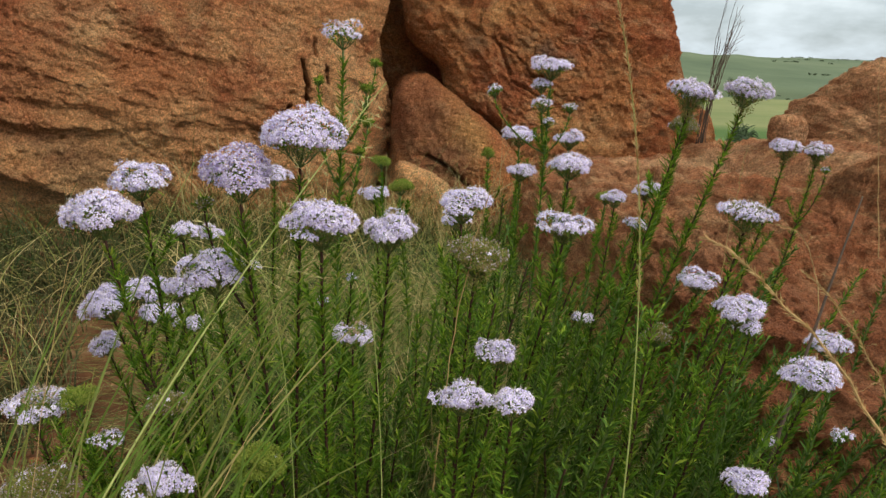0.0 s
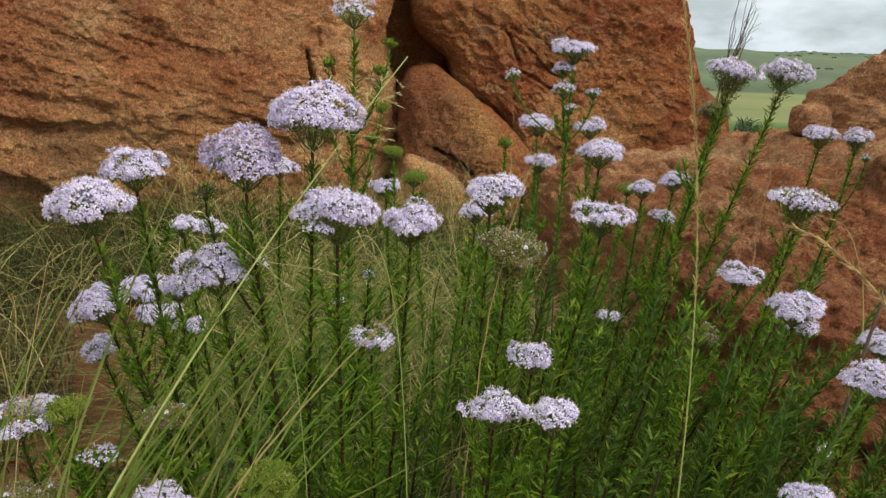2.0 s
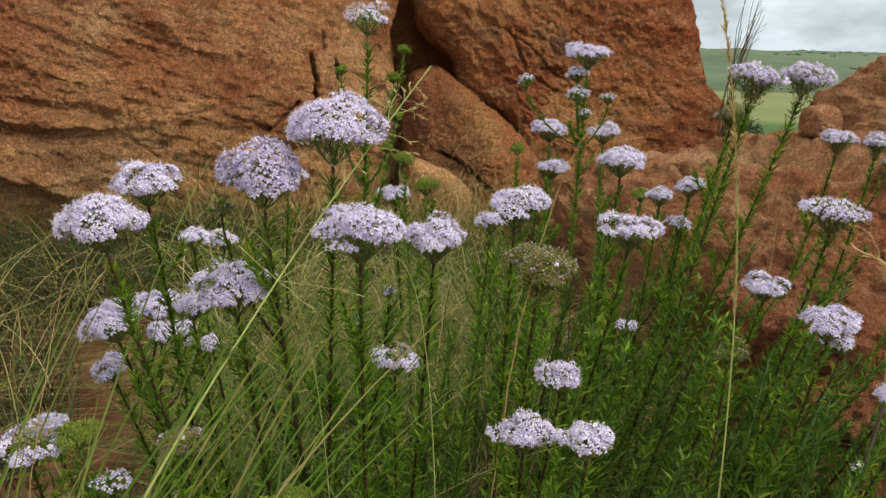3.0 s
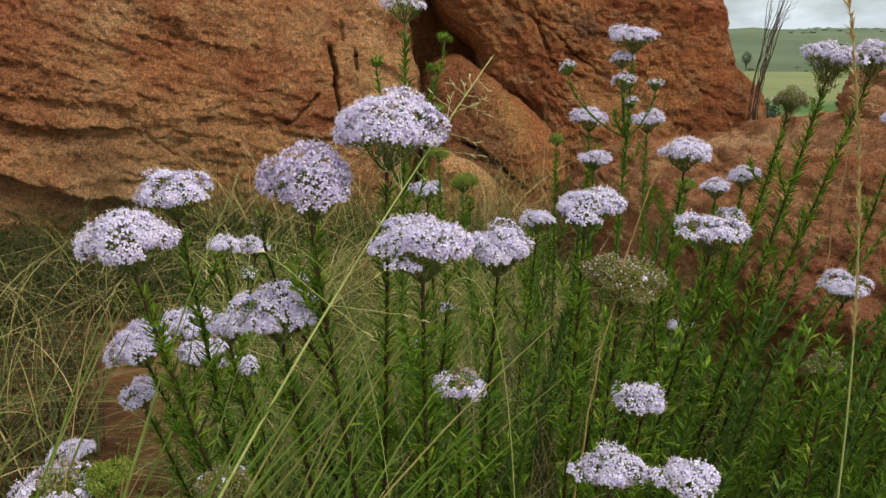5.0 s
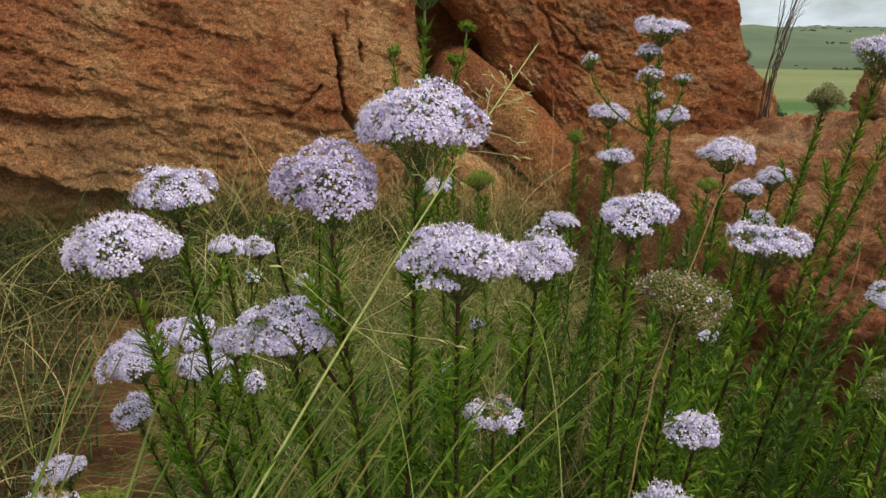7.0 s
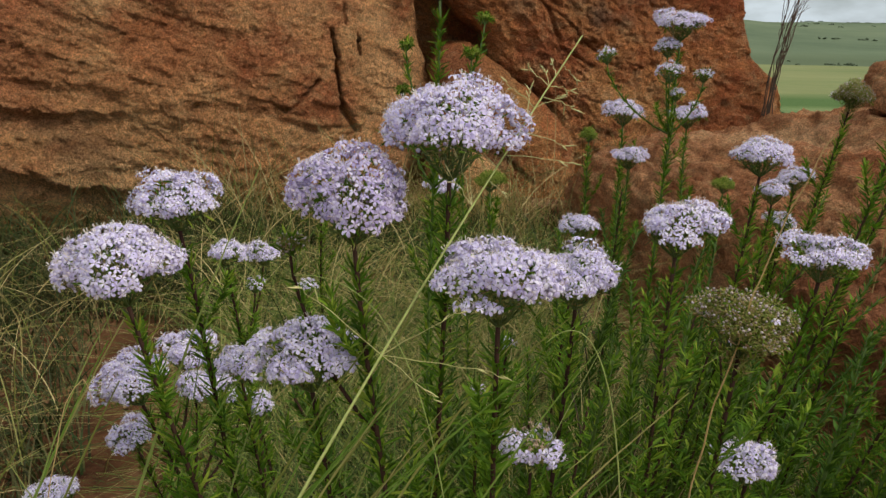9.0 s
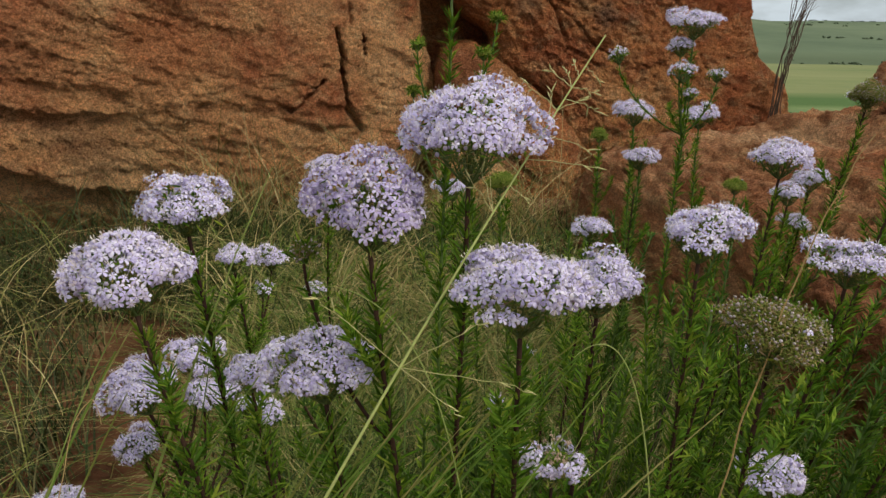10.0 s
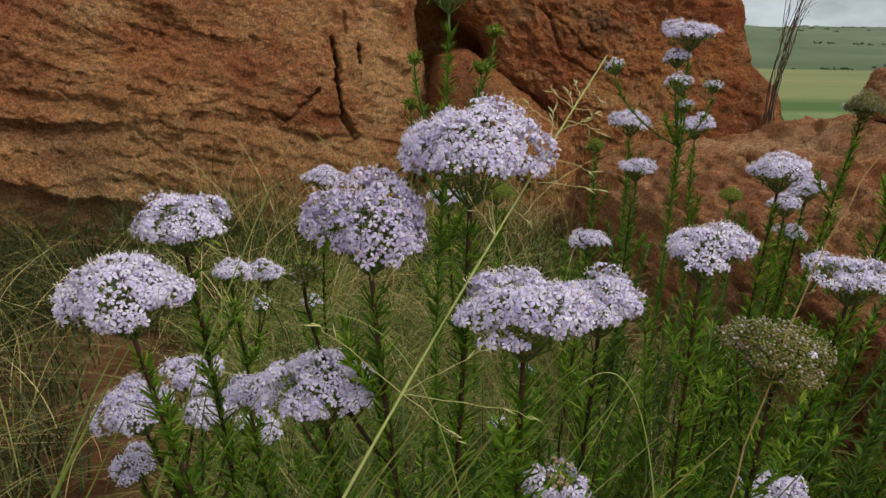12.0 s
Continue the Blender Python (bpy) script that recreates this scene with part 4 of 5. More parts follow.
# ---- left, lower ----
plant(-0.232, 0.872, 0.371, 0.034, (-0.16, 0.87), 0.5, extra=[(-0.211, 0.902, 0.363, 0.028, "open"), (-0.214, 0.883, 0.342, 0.018, "thin")])
plant(-0.205, 1.063, 0.284, 0.028, (-0.15, 1.05), 0.5, kind="thin")
plant(-0.329, 0.764, 0.226, 0.038, (-0.24, 0.74), 0.5, lean=(-0.2, 0))
plant(-0.250, 0.590, 0.300, 0.042, (-0.17, 0.60), 0.6, kind="half")
plant(-0.221, 0.593, 0.307, 0.030, (-0.15, 0.61), 0.6, kind="green", dark=False)
plant(-0.244, 0.570, 0.250, 0.060, (-0.18, 0.58), 0.55, kind="bud")
plant(-0.148, 0.548, 0.268, 0.040, (-0.11, 0.57), 0.7)
plant(-0.080, 0.550, 0.285, 0.038, (-0.07, 0.56), 0.8, kind="green", dark=False)
plant(-0.150, 0.582, 0.310, 0.034, (-0.11, 0.60), 0.6, kind="bud")
plant(-0.200, 0.590, 0.275, 0.028, (-0.14, 0.60), 0.3, kind="thin")
plant(-0.064, 1.295, 0.350, 0.050, (-0.05, 1.30), 0.55)
plant(-0.016, 1.100, 0.395, 0.038, (-0.005, 1.11), 0.6, kind="green", dark=False)
plant(-0.045, 1.150, 0.420, 0.030, (-0.035, 1.16), 0.6, kind="green", dark=False)

# ---- the group behind, before the red boulder ----
plant(0.178, 1.130, 0.558, 0.060, (0.155, 1.17), 0.4, dark=False,
      extra=[(0.166, 1.13, 0.532, 0.030, "open"), (0.168, 1.12, 0.508, 0.034, "thin"), (0.206, 1.13, 0.504, 0.022, "thin"), (0.106, 1.14, 0.522, 0.026, "thin"), (0.176, 1.12, 0.484, 0.02, "thin")])
plant(0.154, 1.260, 0.455, 0.054, (0.165, 1.26), 0.5, dark=False)
plant(0.225, 1.235, 0.454, 0.046, (0.195, 1.25), 0.6, dark=False)
plant(0.153, 1.210, 0.406, 0.046, (0.160, 1.23), 0.5, dark=False)
plant(0.323, 1.146, 0.396, 0.049, (0.255, 1.13), 0.45)
plant(0.256, 1.040, 0.397, 0.034, (0.210, 1.04), 0.5)
plant(0.315, 1.150, 0.345, 0.034, (0.260, 1.15), 0.5)
plant(0.057, 0.973, 0.376, 0.037, (0.050, 0.98), 0.55)
plant(0.224, 1.027, 0.243, 0.028, (0.200, 1.03), 0.6)
plant(0.106, 1.220, 0.430, 0.022, (0.105, 1.22), 0.9, kind="green", dark=False)
plant(0.30, 1.30, 0.36, 0.035, (0.26, 1.28), 0.6, kind="green", dark=False)

# ---- the right-hand group, leaning out over the slab ----
plant(0.290, 0.880, 0.535, 0.052, (0.150, 0.86), 0.55, kind="cone", lean=(0.15, 0), leaf=0.015)
plant(0.398, 1.020, 0.538, 0.058, (0.210, 0.98), 0.6, kind="cone", lean=(0.15, 0), leaf=0.015)
plant(0.355, 1.110, 0.490, 0.040, (0.235, 1.08), 0.8, kind="bud", lean=(0.1, 0), leaf=0.015)
plant(0.535, 1.207, 0.458, 0.050, (0.44, 1.16), 0.7, kind="cone")
plant(0.530, 1.100, 0.463, 0.040, (0.45, 1.06), 0.7, kind="cone", extra=[(0.545, 1.10, 0.437, 0.014, "thin")])
plant(0.298, 0.720, 0.439, 0.046, (0.195, 0.72), 0.45, kind="cone", lean=(0.1, 0))
plant(0.300, 0.830, 0.350, 0.040, (0.200, 0.81), 0.5)
plant(0.280, 0.670, 0.370, 0.044, (0.190, 0.68), 0.5, extra=[(0.296, 0.68, 0.350, 0.024, "open")])
plant(0.340, 0.660, 0.318, 0.050, (0.235, 0.66), 0.55)
plant(0.415, 0.780, 0.305, 0.040, (0.29, 0.76), 0.5)
plant(0.275, 0.600, 0.255, 0.037, (0.20, 0.61), 0.6)
plant(0.330, 0.690, 0.245, 0.016, (0.25, 0.68), 0.5, kind="thin")
plant(0.420, 0.740, 0.230, 0.026, (0.32, 0.72), 0.5, kind="thin")
plant(0.225, 0.70, 0.335, 0.030, (0.16, 0.70), 0.6, kind="bud")


# ---- flowerless leafy shoots of the same plants ----
def shoot(x, y, tall, lean, leaf=0.017, shade=0.45):
    fz = float(ground_height(np.array([x]), np.array([y]))[0]) - 0.01
    root = thing("leafy_shoot", (x, y, fz), "dense green leafy shoot of a wildflower without a head", "wildflower", "leafy shoots")
    line = curve_points((0, 0, 0), (lean[0] * 0.2, lean[1] * 0.2, tall * 0.35), (lean[0] * 0.6, lean[1] * 0.6, tall * 0.7), (*lean, tall), 12)
    stem = Shape()
    stem.tube(line, np.linspace(0.0018, 0.0009, 12), 6)
    part("stem", stem, STEM_DARK if rng.random() < 0.2 else STEM_GREEN, root)
    part("foliage", leafy(Shape(), line, leaf, 0.0038, end=1.0, fine=False), LEAF_DARK if rng.random() < shade else LEAF, root, kind="stuff")


for k in range(95):
    f = rng.random()
    x, y = 0.02 + 0.26 * f + 0.04 * rng.standard_normal(), 0.62 + 0.48 * rng.random()
    shoot(x, y, 0.20 + 0.16 * rng.random(), (0.02 + 0.17 * f * rng.random() + 0.02 * rng.standard_normal(), 0.03 * rng.standard_normal()), 0.012 + 0.004 * rng.random(), 0.4)
for k in range(40):
    x, y = -0.16 + 0.22 * rng.random(), 0.58 + 0.35 * rng.random()
    shoot(x, y, 0.14 + 0.15 * rng.random(), (0.06 * rng.standard_normal(), 0.03 * rng.standard_normal()), 0.0115 + 0.004 * rng.random())
for k in range(48):
    x, y = 0.22 + 0.22 * rng.random(), 0.60 + 0.42 * rng.random()
    shoot(x, y, 0.12 + 0.18 * rng.random(), (0.05 + 0.09 * rng.random(), 0.03 * rng.standard_normal()), 0.012 + 0.004 * rng.random(), 0.8)
for k in range(10):
    x, y = 0.36 + 0.28 * rng.random(), 0.72 + 0.36 * rng.random()
    shoot(x, y, 0.17 + 0.15 * rng.random(), (0.04 + 0.07 * rng.random(), 0.03 * rng.standard_normal()), 0.012 + 0.004 * rng.random())
for k in range(16):
    x, y = 0.05 + 0.5 * rng.random(), 1.0 + 0.35 * rng.random()
    shoot(x, y, 0.15 + 0.14 * rng.random(), (0.04 * rng.standard_normal(), 0), 0.014)


# ---- grass ----
def bare(x, y):
    """True on the strip of open soil, ragged at its edges."""
    mid = -0.385 - 0.34 * (y - 0.99)
    ragged = 0.068 + 0.03 * rng.standard_normal(len(x))
    return (abs(x - mid) < ragged) & (y > 0.70) & (y < 1.50)


def blades(name, count, place, length, width, mats, label, arch=0.7, wild=0.6, seg=6, drift=(0, 0)):
    """A tangle of thin arching blades as one object."""
    s = Shape()
    at = place(count)
    at = at[~bare(at[:, 0], at[:, 1])]
    count = len(at)
    at = np.column_stack([at, ground_height(at[:, 0], at[:, 1]) - 0.005])
    turn = rng.random(count) * 6.283
    size = length * (0.45 + 0.75 * rng.random(count))
    flat = np.stack([np.cos(turn), np.sin(turn), 0 * turn], -1) + np.array([*drift, 0])
    flat /= np.maximum(1, np.linalg.norm(flat, axis=1))[:, None]
    bow = arch * (0.3 + rng.random(count))
    for share in (0.6, 1.0):
        # few blades hang over the open soil
        tip = at[:, :2] + flat[:, :2] * (size * (bow * share**1.7 + 0.12 * share))[:, None]
        keep = ~bare(tip[:, 0], tip[:, 1]) | (rng.random(count) < 0.3)
        at, turn, size, flat, bow, count = at[keep], turn[keep], size[keep], flat[keep], bow[keep], int(keep.sum())
    twist = wild * rng.standard_normal((count, 2)) * 0.35
    u = np.linspace(0, 1, seg + 1)
    pts = at[:, None] + size[:, None, None] * (
        flat[:, None] * (bow[:, None] * u**1.7 + 0.12 * u)[..., None]
        + np.array([0, 0, 1]) * (u * (1.0 - 0.55 * bow[:, None] * u**1.2))[..., None]
        + np.concatenate([twist[:, None] * (u**2)[None, :, None], np.zeros((count, seg + 1, 1))], -1))
    edge = np.stack([-np.sin(turn), np.cos(turn), 0.25 * rng.standard_normal(count)], -1)
    wide = width * (0.6 + 0.8 * rng.random(count))[:, None] * (1 - 0.85 * u**1.5)
    a, b = pts - edge[:, None] * wide[..., None] / 2, pts + edge[:, None] * wide[..., None] / 2
    v = np.stack([a, b], 2).reshape(-1, 3)
    k, i = np.meshgrid(np.arange(count), np.arange(seg), indexing="ij")
    n = (seg + 1) * 2
    quads = np.stack([k * n + 2 * i, k * n + 2 * i + 1, k * n + 2 * i + 3, k * n + 2 * i + 2], -1).reshape(-1, 4)
    slot = np.repeat(rng.integers(0, len(mats), count), seg)
    s.put(v, quads, slot=slot)
    ob = new(name, s.mesh(name, mats))
    return tagged(ob, label, "grass", kind="stuff")


def patch(x0, x1, y0, y1, clumps=0, spread=0.05):
    def place(n):
        if not clumps:
            return np.column_stack([x0 + (x1 - x0) * rng.random(n), y0 + (y1 - y0) * rng.random(n)])
        c = np.column_stack([x0 + (x1 - x0) * rng.random(clumps), y0 + (y1 - y0) * rng.random(clumps)])
        return c[rng.integers(0, clumps, n)] + spread * rng.standard_normal((n, 2))
    return place


# these dark blades stand in for the shade low in the tussocks
blades("grass_tussock", 11000, patch(-1.35, -0.46, 0.75, 1.95, 130, 0.06), 0.12, 0.003, [GRASS_SHADE, GRASS_SHADE, GRASS_DARK], "low olive grass at the foot of a tussock, coloured dark for shade", 0.8, 0.9)
blades("grass_tussock", 1150, patch(-1.1, -0.48, 0.8, 1.6, 60, 0.045), 0.26, 0.0019, [GRASS, GRASS_PALE, GRASS_DRY, GRASS_SHADE, GRASS_DRY], "thick tussock of olive and straw-coloured grass", 1.1, 1.4, 10, drift=(0.15, -0.2))
blades("grass_tussock", 110, patch(-0.85, -0.50, 0.75, 1.2, 14, 0.03), 0.24, 0.0016, [GRASS_PALE, GRASS_DRY, GRASS_GREEN], "tangled straw-coloured grass beside a bare patch", 1.0, 1.2, 10, drift=(0.3, 0))
# mostly dark blades: shade below the boulder's overhang, put into their colour
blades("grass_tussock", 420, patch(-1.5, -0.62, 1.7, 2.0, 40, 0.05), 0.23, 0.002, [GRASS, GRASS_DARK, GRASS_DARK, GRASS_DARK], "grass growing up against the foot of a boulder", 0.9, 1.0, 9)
blades("dry_grass", 4200, patch(-0.36, 0.14, 1.0, 1.55, 60, 0.045), 0.2, 0.0018, [GRASS_DRY, GRASS, GRASS_PALE, GRASS_GREEN], "tangle of dry bent grass in front of the boulders", 1.1, 1.3, 8)
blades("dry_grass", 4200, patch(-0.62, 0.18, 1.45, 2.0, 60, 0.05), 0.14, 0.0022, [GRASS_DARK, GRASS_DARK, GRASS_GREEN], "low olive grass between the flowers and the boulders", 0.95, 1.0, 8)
blades("dry_grass", 1100, patch(-0.62, 0.22, 1.45, 2.1, 44, 0.04), 0.21, 0.0018, [GRASS_DRY, GRASS, GRASS_DRY], "straw-coloured grass between the flowers and the boulders", 1.1, 1.3, 9)
blades("dry_grass", 420, patch(-0.75, 0.30, 1.85, 2.15, 30, 0.05), 0.30, 0.0017, [GRASS_DRY, GRASS_DRY, GRASS], "dry grass growing along the foot of a boulder", 0.5, 1.0, 8, drift=(0.2, 0))
blades("dry_grass", 420, patch(-0.16, 0.2, 1.96, 2.1, 26, 0.04), 0.2, 0.0018, [GRASS_DRY, STRAW, GRASS], "brown dry grass round a stone at the foot of the boulders", 0.6, 1.0, 8)
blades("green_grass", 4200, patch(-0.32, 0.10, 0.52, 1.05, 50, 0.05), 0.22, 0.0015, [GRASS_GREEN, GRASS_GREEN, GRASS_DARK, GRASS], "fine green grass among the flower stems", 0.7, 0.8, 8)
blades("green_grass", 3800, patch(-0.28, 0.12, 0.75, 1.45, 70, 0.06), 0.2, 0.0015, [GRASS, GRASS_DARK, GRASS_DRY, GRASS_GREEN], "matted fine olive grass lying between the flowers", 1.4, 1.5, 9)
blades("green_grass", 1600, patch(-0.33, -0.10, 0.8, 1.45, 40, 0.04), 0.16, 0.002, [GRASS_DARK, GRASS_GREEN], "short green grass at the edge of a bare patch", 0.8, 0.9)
blades("dry_litter", 160, patch(-0.62, -0.30, 0.85, 1.45), 0.08, 0.0013, [GRASS_DRY, GRASS], "short dry grass litter on bare soil", 1.9, 1.0, 5)
blades("green_grass", 40, patch(-0.33, -0.16, 0.46, 0.64), 0.45, 0.003, [GRASS_GREEN, GRASS_PALE], "long bright green grass blades slanting across the stems", 0.5, 0.2, 10, drift=(1.2, 0.1))
blades("green_grass", 60, patch(-0.26, -0.12, 0.50, 0.66), 0.40, 0.0026, [GRASS_GREEN, GRASS_PALE, GRASS_PALE], "long bright green grass blades slanting across the stems", 0.4, 0.3, 10, drift=(0.7, 0.1))
# the stems' shade is painted in by the darker half of these blades
blades("green_grass", 2500, patch(0.0, 0.45, 0.55, 1.15, 30, 0.06), 0.12, 0.002, [GRASS_DARK, GRASS_GREEN], "short grass under the leafy stems, partly coloured dark for shade", 0.7, 0.8)
blades("dry_grass", 500, patch(0.15, 0.8, 0.9, 1.4, 14, 0.05), 0.18, 0.0013, [GRASS_DRY, GRASS], "sparse dry grass on the slab's slope", 0.7, 0.8)
blades("dry_grass", 260, patch(0.0, 0.12, 0.75, 1.0, 10, 0.03), 0.24, 0.0013, [GRASS_DRY], "upright dry straw among the leafy stems", 0.25, 0.4, 7)


# ---- long blades leaning side by side across the stems ----
def leaning_blade(x, y, slope, tall, bend):
    foot = np.array([x - slope * 0.62, y, float(ground_height(np.array([x - slope * 0.62]), np.array([y]))[0]) - 0.01])
    root = thing("leaning_grass", foot, "long bright green grass blade leaning across the flower stems", "grass", "leaning grass blades")
    line = curve_points((0, 0, 0), (0.22 * slope, 0, 0.33 * tall), (0.62 * slope, 0.02, 0.72 * tall), (slope * (1 + bend), 0.03, tall), 16)
    wide = (0.0013 * (1 - 0.8 * np.linspace(0, 1, 16) ** 1.6))[:, None] * np.array([0.8, 0.25, -0.5])
    keel = line + (0, 0.0004, -0.0003)
    s = Shape()
    i = np.arange(15)
    s.put(np.concatenate([line - wide, keel, line + wide]), np.concatenate([np.stack([i, i + 1, i + 17, i + 16], -1), np.stack([i + 16, i + 17, i + 33, i + 32], -1)]))
    part("blade", s, GRASS_PALE if rng.random() < 0.45 else GRASS_BRIGHT, root)


for k in range(20):
    leaning_blade(-0.175 + 0.085 * rng.random(), 0.47 + 0.13 * rng.random(), 0.14 + 0.10 * rng.random(), 0.36 + 0.08 * rng.random(), 0.25 * rng.random())
for k in range(5):
    leaning_blade(-0.30 + 0.09 * rng.random(), 0.50 + 0.12 * rng.random(), 0.10 + 0.1 * rng.random(), 0.34 + 0.08 * rng.random(), 0.2 * rng.random())


# ---- single grass culms close by ----
def culm(name, pts, radius, mat, label, sprays=0, first=0.55, reach=0.05, branches=(), spike=None, fluff=1.0):
    """A grass stalk along a curve; sprays: thin side branches with spikelets near its top; branches: their starts and ends where known."""
    pts = np.asarray(pts, float)
    base = pts[0]
    root = thing(name, base, label, "grass", "single grass stalks")
    s = np.linspace(0, 1, 81)
    line = curve_points(*(pts - base), 81)
    thin = 0.4 if mat is STRAW else 0.7
    if mat is STRAW:
        sway = 0.9 * radius * rng.standard_normal((26, 3)) * np.clip(np.arange(26) / 4, 0, 1)[:, None]
        line += np.stack([np.interp(s, np.linspace(0, 1, 26), sway[:, k]) for k in range(3)], -1)
    stalk = Shape()
    stalk.tube(line, radius * (1 - 0.75 * s), 6)
    part("stalk", stalk, mat, root)
    if spike is not None:
        # short straw-coloured spikelets pressed along the upper stalk
        n = int(np.linalg.norm(np.diff(line, axis=0), axis=1).sum() * (1 - spike) / 0.0008)
        f = spike + (1 - spike) * rng.random(n)
        at = np.stack([np.interp(f, s, line[:, k]) for k in range(3)], -1)
        go = np.stack([np.interp(f, s, np.gradient(line[:, k])) for k in range(3)], -1)
        go = go / np.linalg.norm(go, axis=1)[:, None] + 0.13 * rng.standard_normal((n, 3))
        seeds = Shape()
        turn = frames_along(at, go, fluff * (0.0022 + 0.0028 * rng.random(n)), rng.random(n) * 6.28)
        turn[:, :3, [0, 2]] = turn[:, :3, [2, 0]]
        seeds.stamp(LEAVES[2], turn)
        part("seed_spike", seeds, STRAW, root, "pale straw-coloured seed spike", kind="stuff")
    ways = []
    for k in range(sprays):
        f = first + (0.98 - first) * k / max(1, sprays - 1)
        st = line[int(f * 80)]
        a = 2.4 * k + rng.random()
        go = np.array([np.cos(a), 0.5 * np.sin(a), 0.3 + 0.5 * rng.random()])
        ln = reach * (1.15 - f * 0.7) * (0.7 + 0.5 * rng.random())
        ways.append((st, st + go / np.linalg.norm(go) * ln))
    for a, b in branches:
        a, b = np.array(a) - base, np.array(b) - base
        ways.append((line[np.linalg.norm(line - a, axis=1).argmin()], b))
    for st, end in ways:
        spray = Shape()
        way = curve_points(st, st + (end - st) * 0.4 + (0, 0, 0.0006), end + (0, 0, 0.0006), end, 9)
        way[2:] += 0.00035 * rng.standard_normal((7, 3))
        spray.tube(way, np.linspace(0.00026, 0.00016, 9) * thin, 4)
        size = np.linalg.norm(end - st)
        for i in (5, 7, 8):
            tip = way[i] + (end - st) / size * min(0.003, 0.3 * size) + min(0.0014, 0.14 * size) * rng.standard_normal(3)
            spray.tube([way[i], (way[i] + tip) / 2, tip], [0.00016 * thin, 0.0005 * thin, 0.00012 * thin], 4)
        part("spray", spray, CULM_PALE if mat is CULM else mat, root)
    return root


culm("panicle_grass", [(-0.27, 0.40, 0.02), (-0.19, 0.47, 0.27), (-0.085, 0.548, 0.43), (-0.006, 0.632, 0.537)], 0.0011, CULM,
     "yellow-green grass culm with an open panicle, slanting across the flowers", 0, 0.86, 0.022,
     [((-0.091, 0.544, 0.428), (-0.041, 0.548, 0.416)), ((-0.091, 0.544, 0.428), (-0.114, 0.545, 0.449)), ((-0.091, 0.544, 0.428), (-0.066, 0.55, 0.405)), ((-0.091, 0.544, 0.428), (-0.058, 0.55, 0.439)),
      ((-0.053, 0.575, 0.474), (-0.062, 0.585, 0.483)), ((-0.054, 0.578, 0.477), (-0.055, 0.598, 0.494)), ((-0.053, 0.575, 0.474), (-0.059, 0.593, 0.489)),
      ((-0.045, 0.589, 0.486), (-0.054, 0.599, 0.495)), ((-0.044, 0.588, 0.485), (-0.041, 0.578, 0.477)), ((-0.039, 0.594, 0.491), (-0.014, 0.59, 0.488)), ((-0.031, 0.604, 0.5), (-0.017, 0.597, 0.494)),
      ((-0.03, 0.608, 0.504), (-0.029, 0.618, 0.514)), ((-0.027, 0.611, 0.507), (-0.039, 0.621, 0.517)), ((-0.026, 0.61, 0.506), (-0.016, 0.616, 0.512)), ((-0.021, 0.619, 0.515), (-0.029, 0.625, 0.522)),
      ((-0.021, 0.619, 0.515), (-0.022, 0.626, 0.522)), ((-0.02, 0.618, 0.515), (-0.012, 0.618, 0.514)), ((-0.019, 0.614, 0.51), (-0.012, 0.612, 0.508)), ((-0.016, 0.624, 0.52), (-0.019, 0.629, 0.525)), ((-0.015, 0.624, 0.52), (-0.009, 0.623, 0.519))])
culm("dry_grass_head", [(0.03, 0.61, 0.02), (0.035, 0.60, 0.25), (0.045, 0.58, 0.43), (0.082, 0.576, 0.505)], 0.0007, STRAW, "withered straw-coloured grass head, curled and thin", 10, 0.78, 0.008)
culm("grass_stalk", [(0.165, 0.56, 0.0), (0.172, 0.56, 0.25), (0.186, 0.56, 0.44), (0.136, 0.56, 0.60)], 0.0008, CULM, "tall thin grass stalk with a pale dry seed spike", spike=0.62, fluff=1.25)
culm("dry_grass_head", [(0.40, 0.35, 0.02), (0.31, 0.38, 0.30), (0.25, 0.41, 0.42), (0.172, 0.45, 0.472)], 0.0013, STRAW, "dry bowed straw-coloured grass head", 16, 0.4, 0.016, spike=0.3, fluff=1.2)
culm("grass_stalk", [(-0.05, 0.52, 0.02), (-0.045, 0.52, 0.35), (-0.06, 0.54, 0.46), (-0.115, 0.54, 0.455)], 0.0004, CULM, "fine arching grass stalk bent over at its tip")
culm("grass_stalk", [(0.012, 0.52, 0.02), (0.006, 0.52, 0.30), (0.004, 0.52, 0.475), (-0.03, 0.52, 0.44)], 0.0005, CULM, "fine arching grass stalk bent over at its tip")
culm("grass_stalk", [(-0.07, 0.60, 0.16), (-0.05, 0.60, 0.28), (-0.02, 0.60, 0.35), (0.007, 0.60, 0.41)], 0.0005, CULM, "thin slanting green grass stalk")
culm("grass_stalk", [(-0.25, 0.45, 0.02), (-0.222, 0.48, 0.30), (-0.212, 0.53, 0.40), (-0.195, 0.61, 0.435)], 0.0006, GRASS_GREEN, "thin slanting green grass stalk")
culm("grass_stalk", [(-0.235, 0.47, 0.02), (-0.19, 0.47, 0.36), (-0.158, 0.47, 0.478), (-0.155, 0.47, 0.44)], 0.0003, STRAW, "fine straw-coloured stalk hooked at its tip")
culm("grass_stalk", [(-0.25, 0.40, 0.02), (-0.20, 0.47, 0.2), (-0.15, 0.53, 0.33), (-0.10, 0.60, 0.42)], 0.0005, GRASS_GREEN, "thin slanting green grass stalk")
culm("grass_stalk", [(-0.28, 0.44, 0.02), (-0.23, 0.50, 0.2), (-0.19, 0.55, 0.33), (-0.155, 0.60, 0.44)], 0.0005, GRASS_GREEN, "thin slanting green grass stalk")
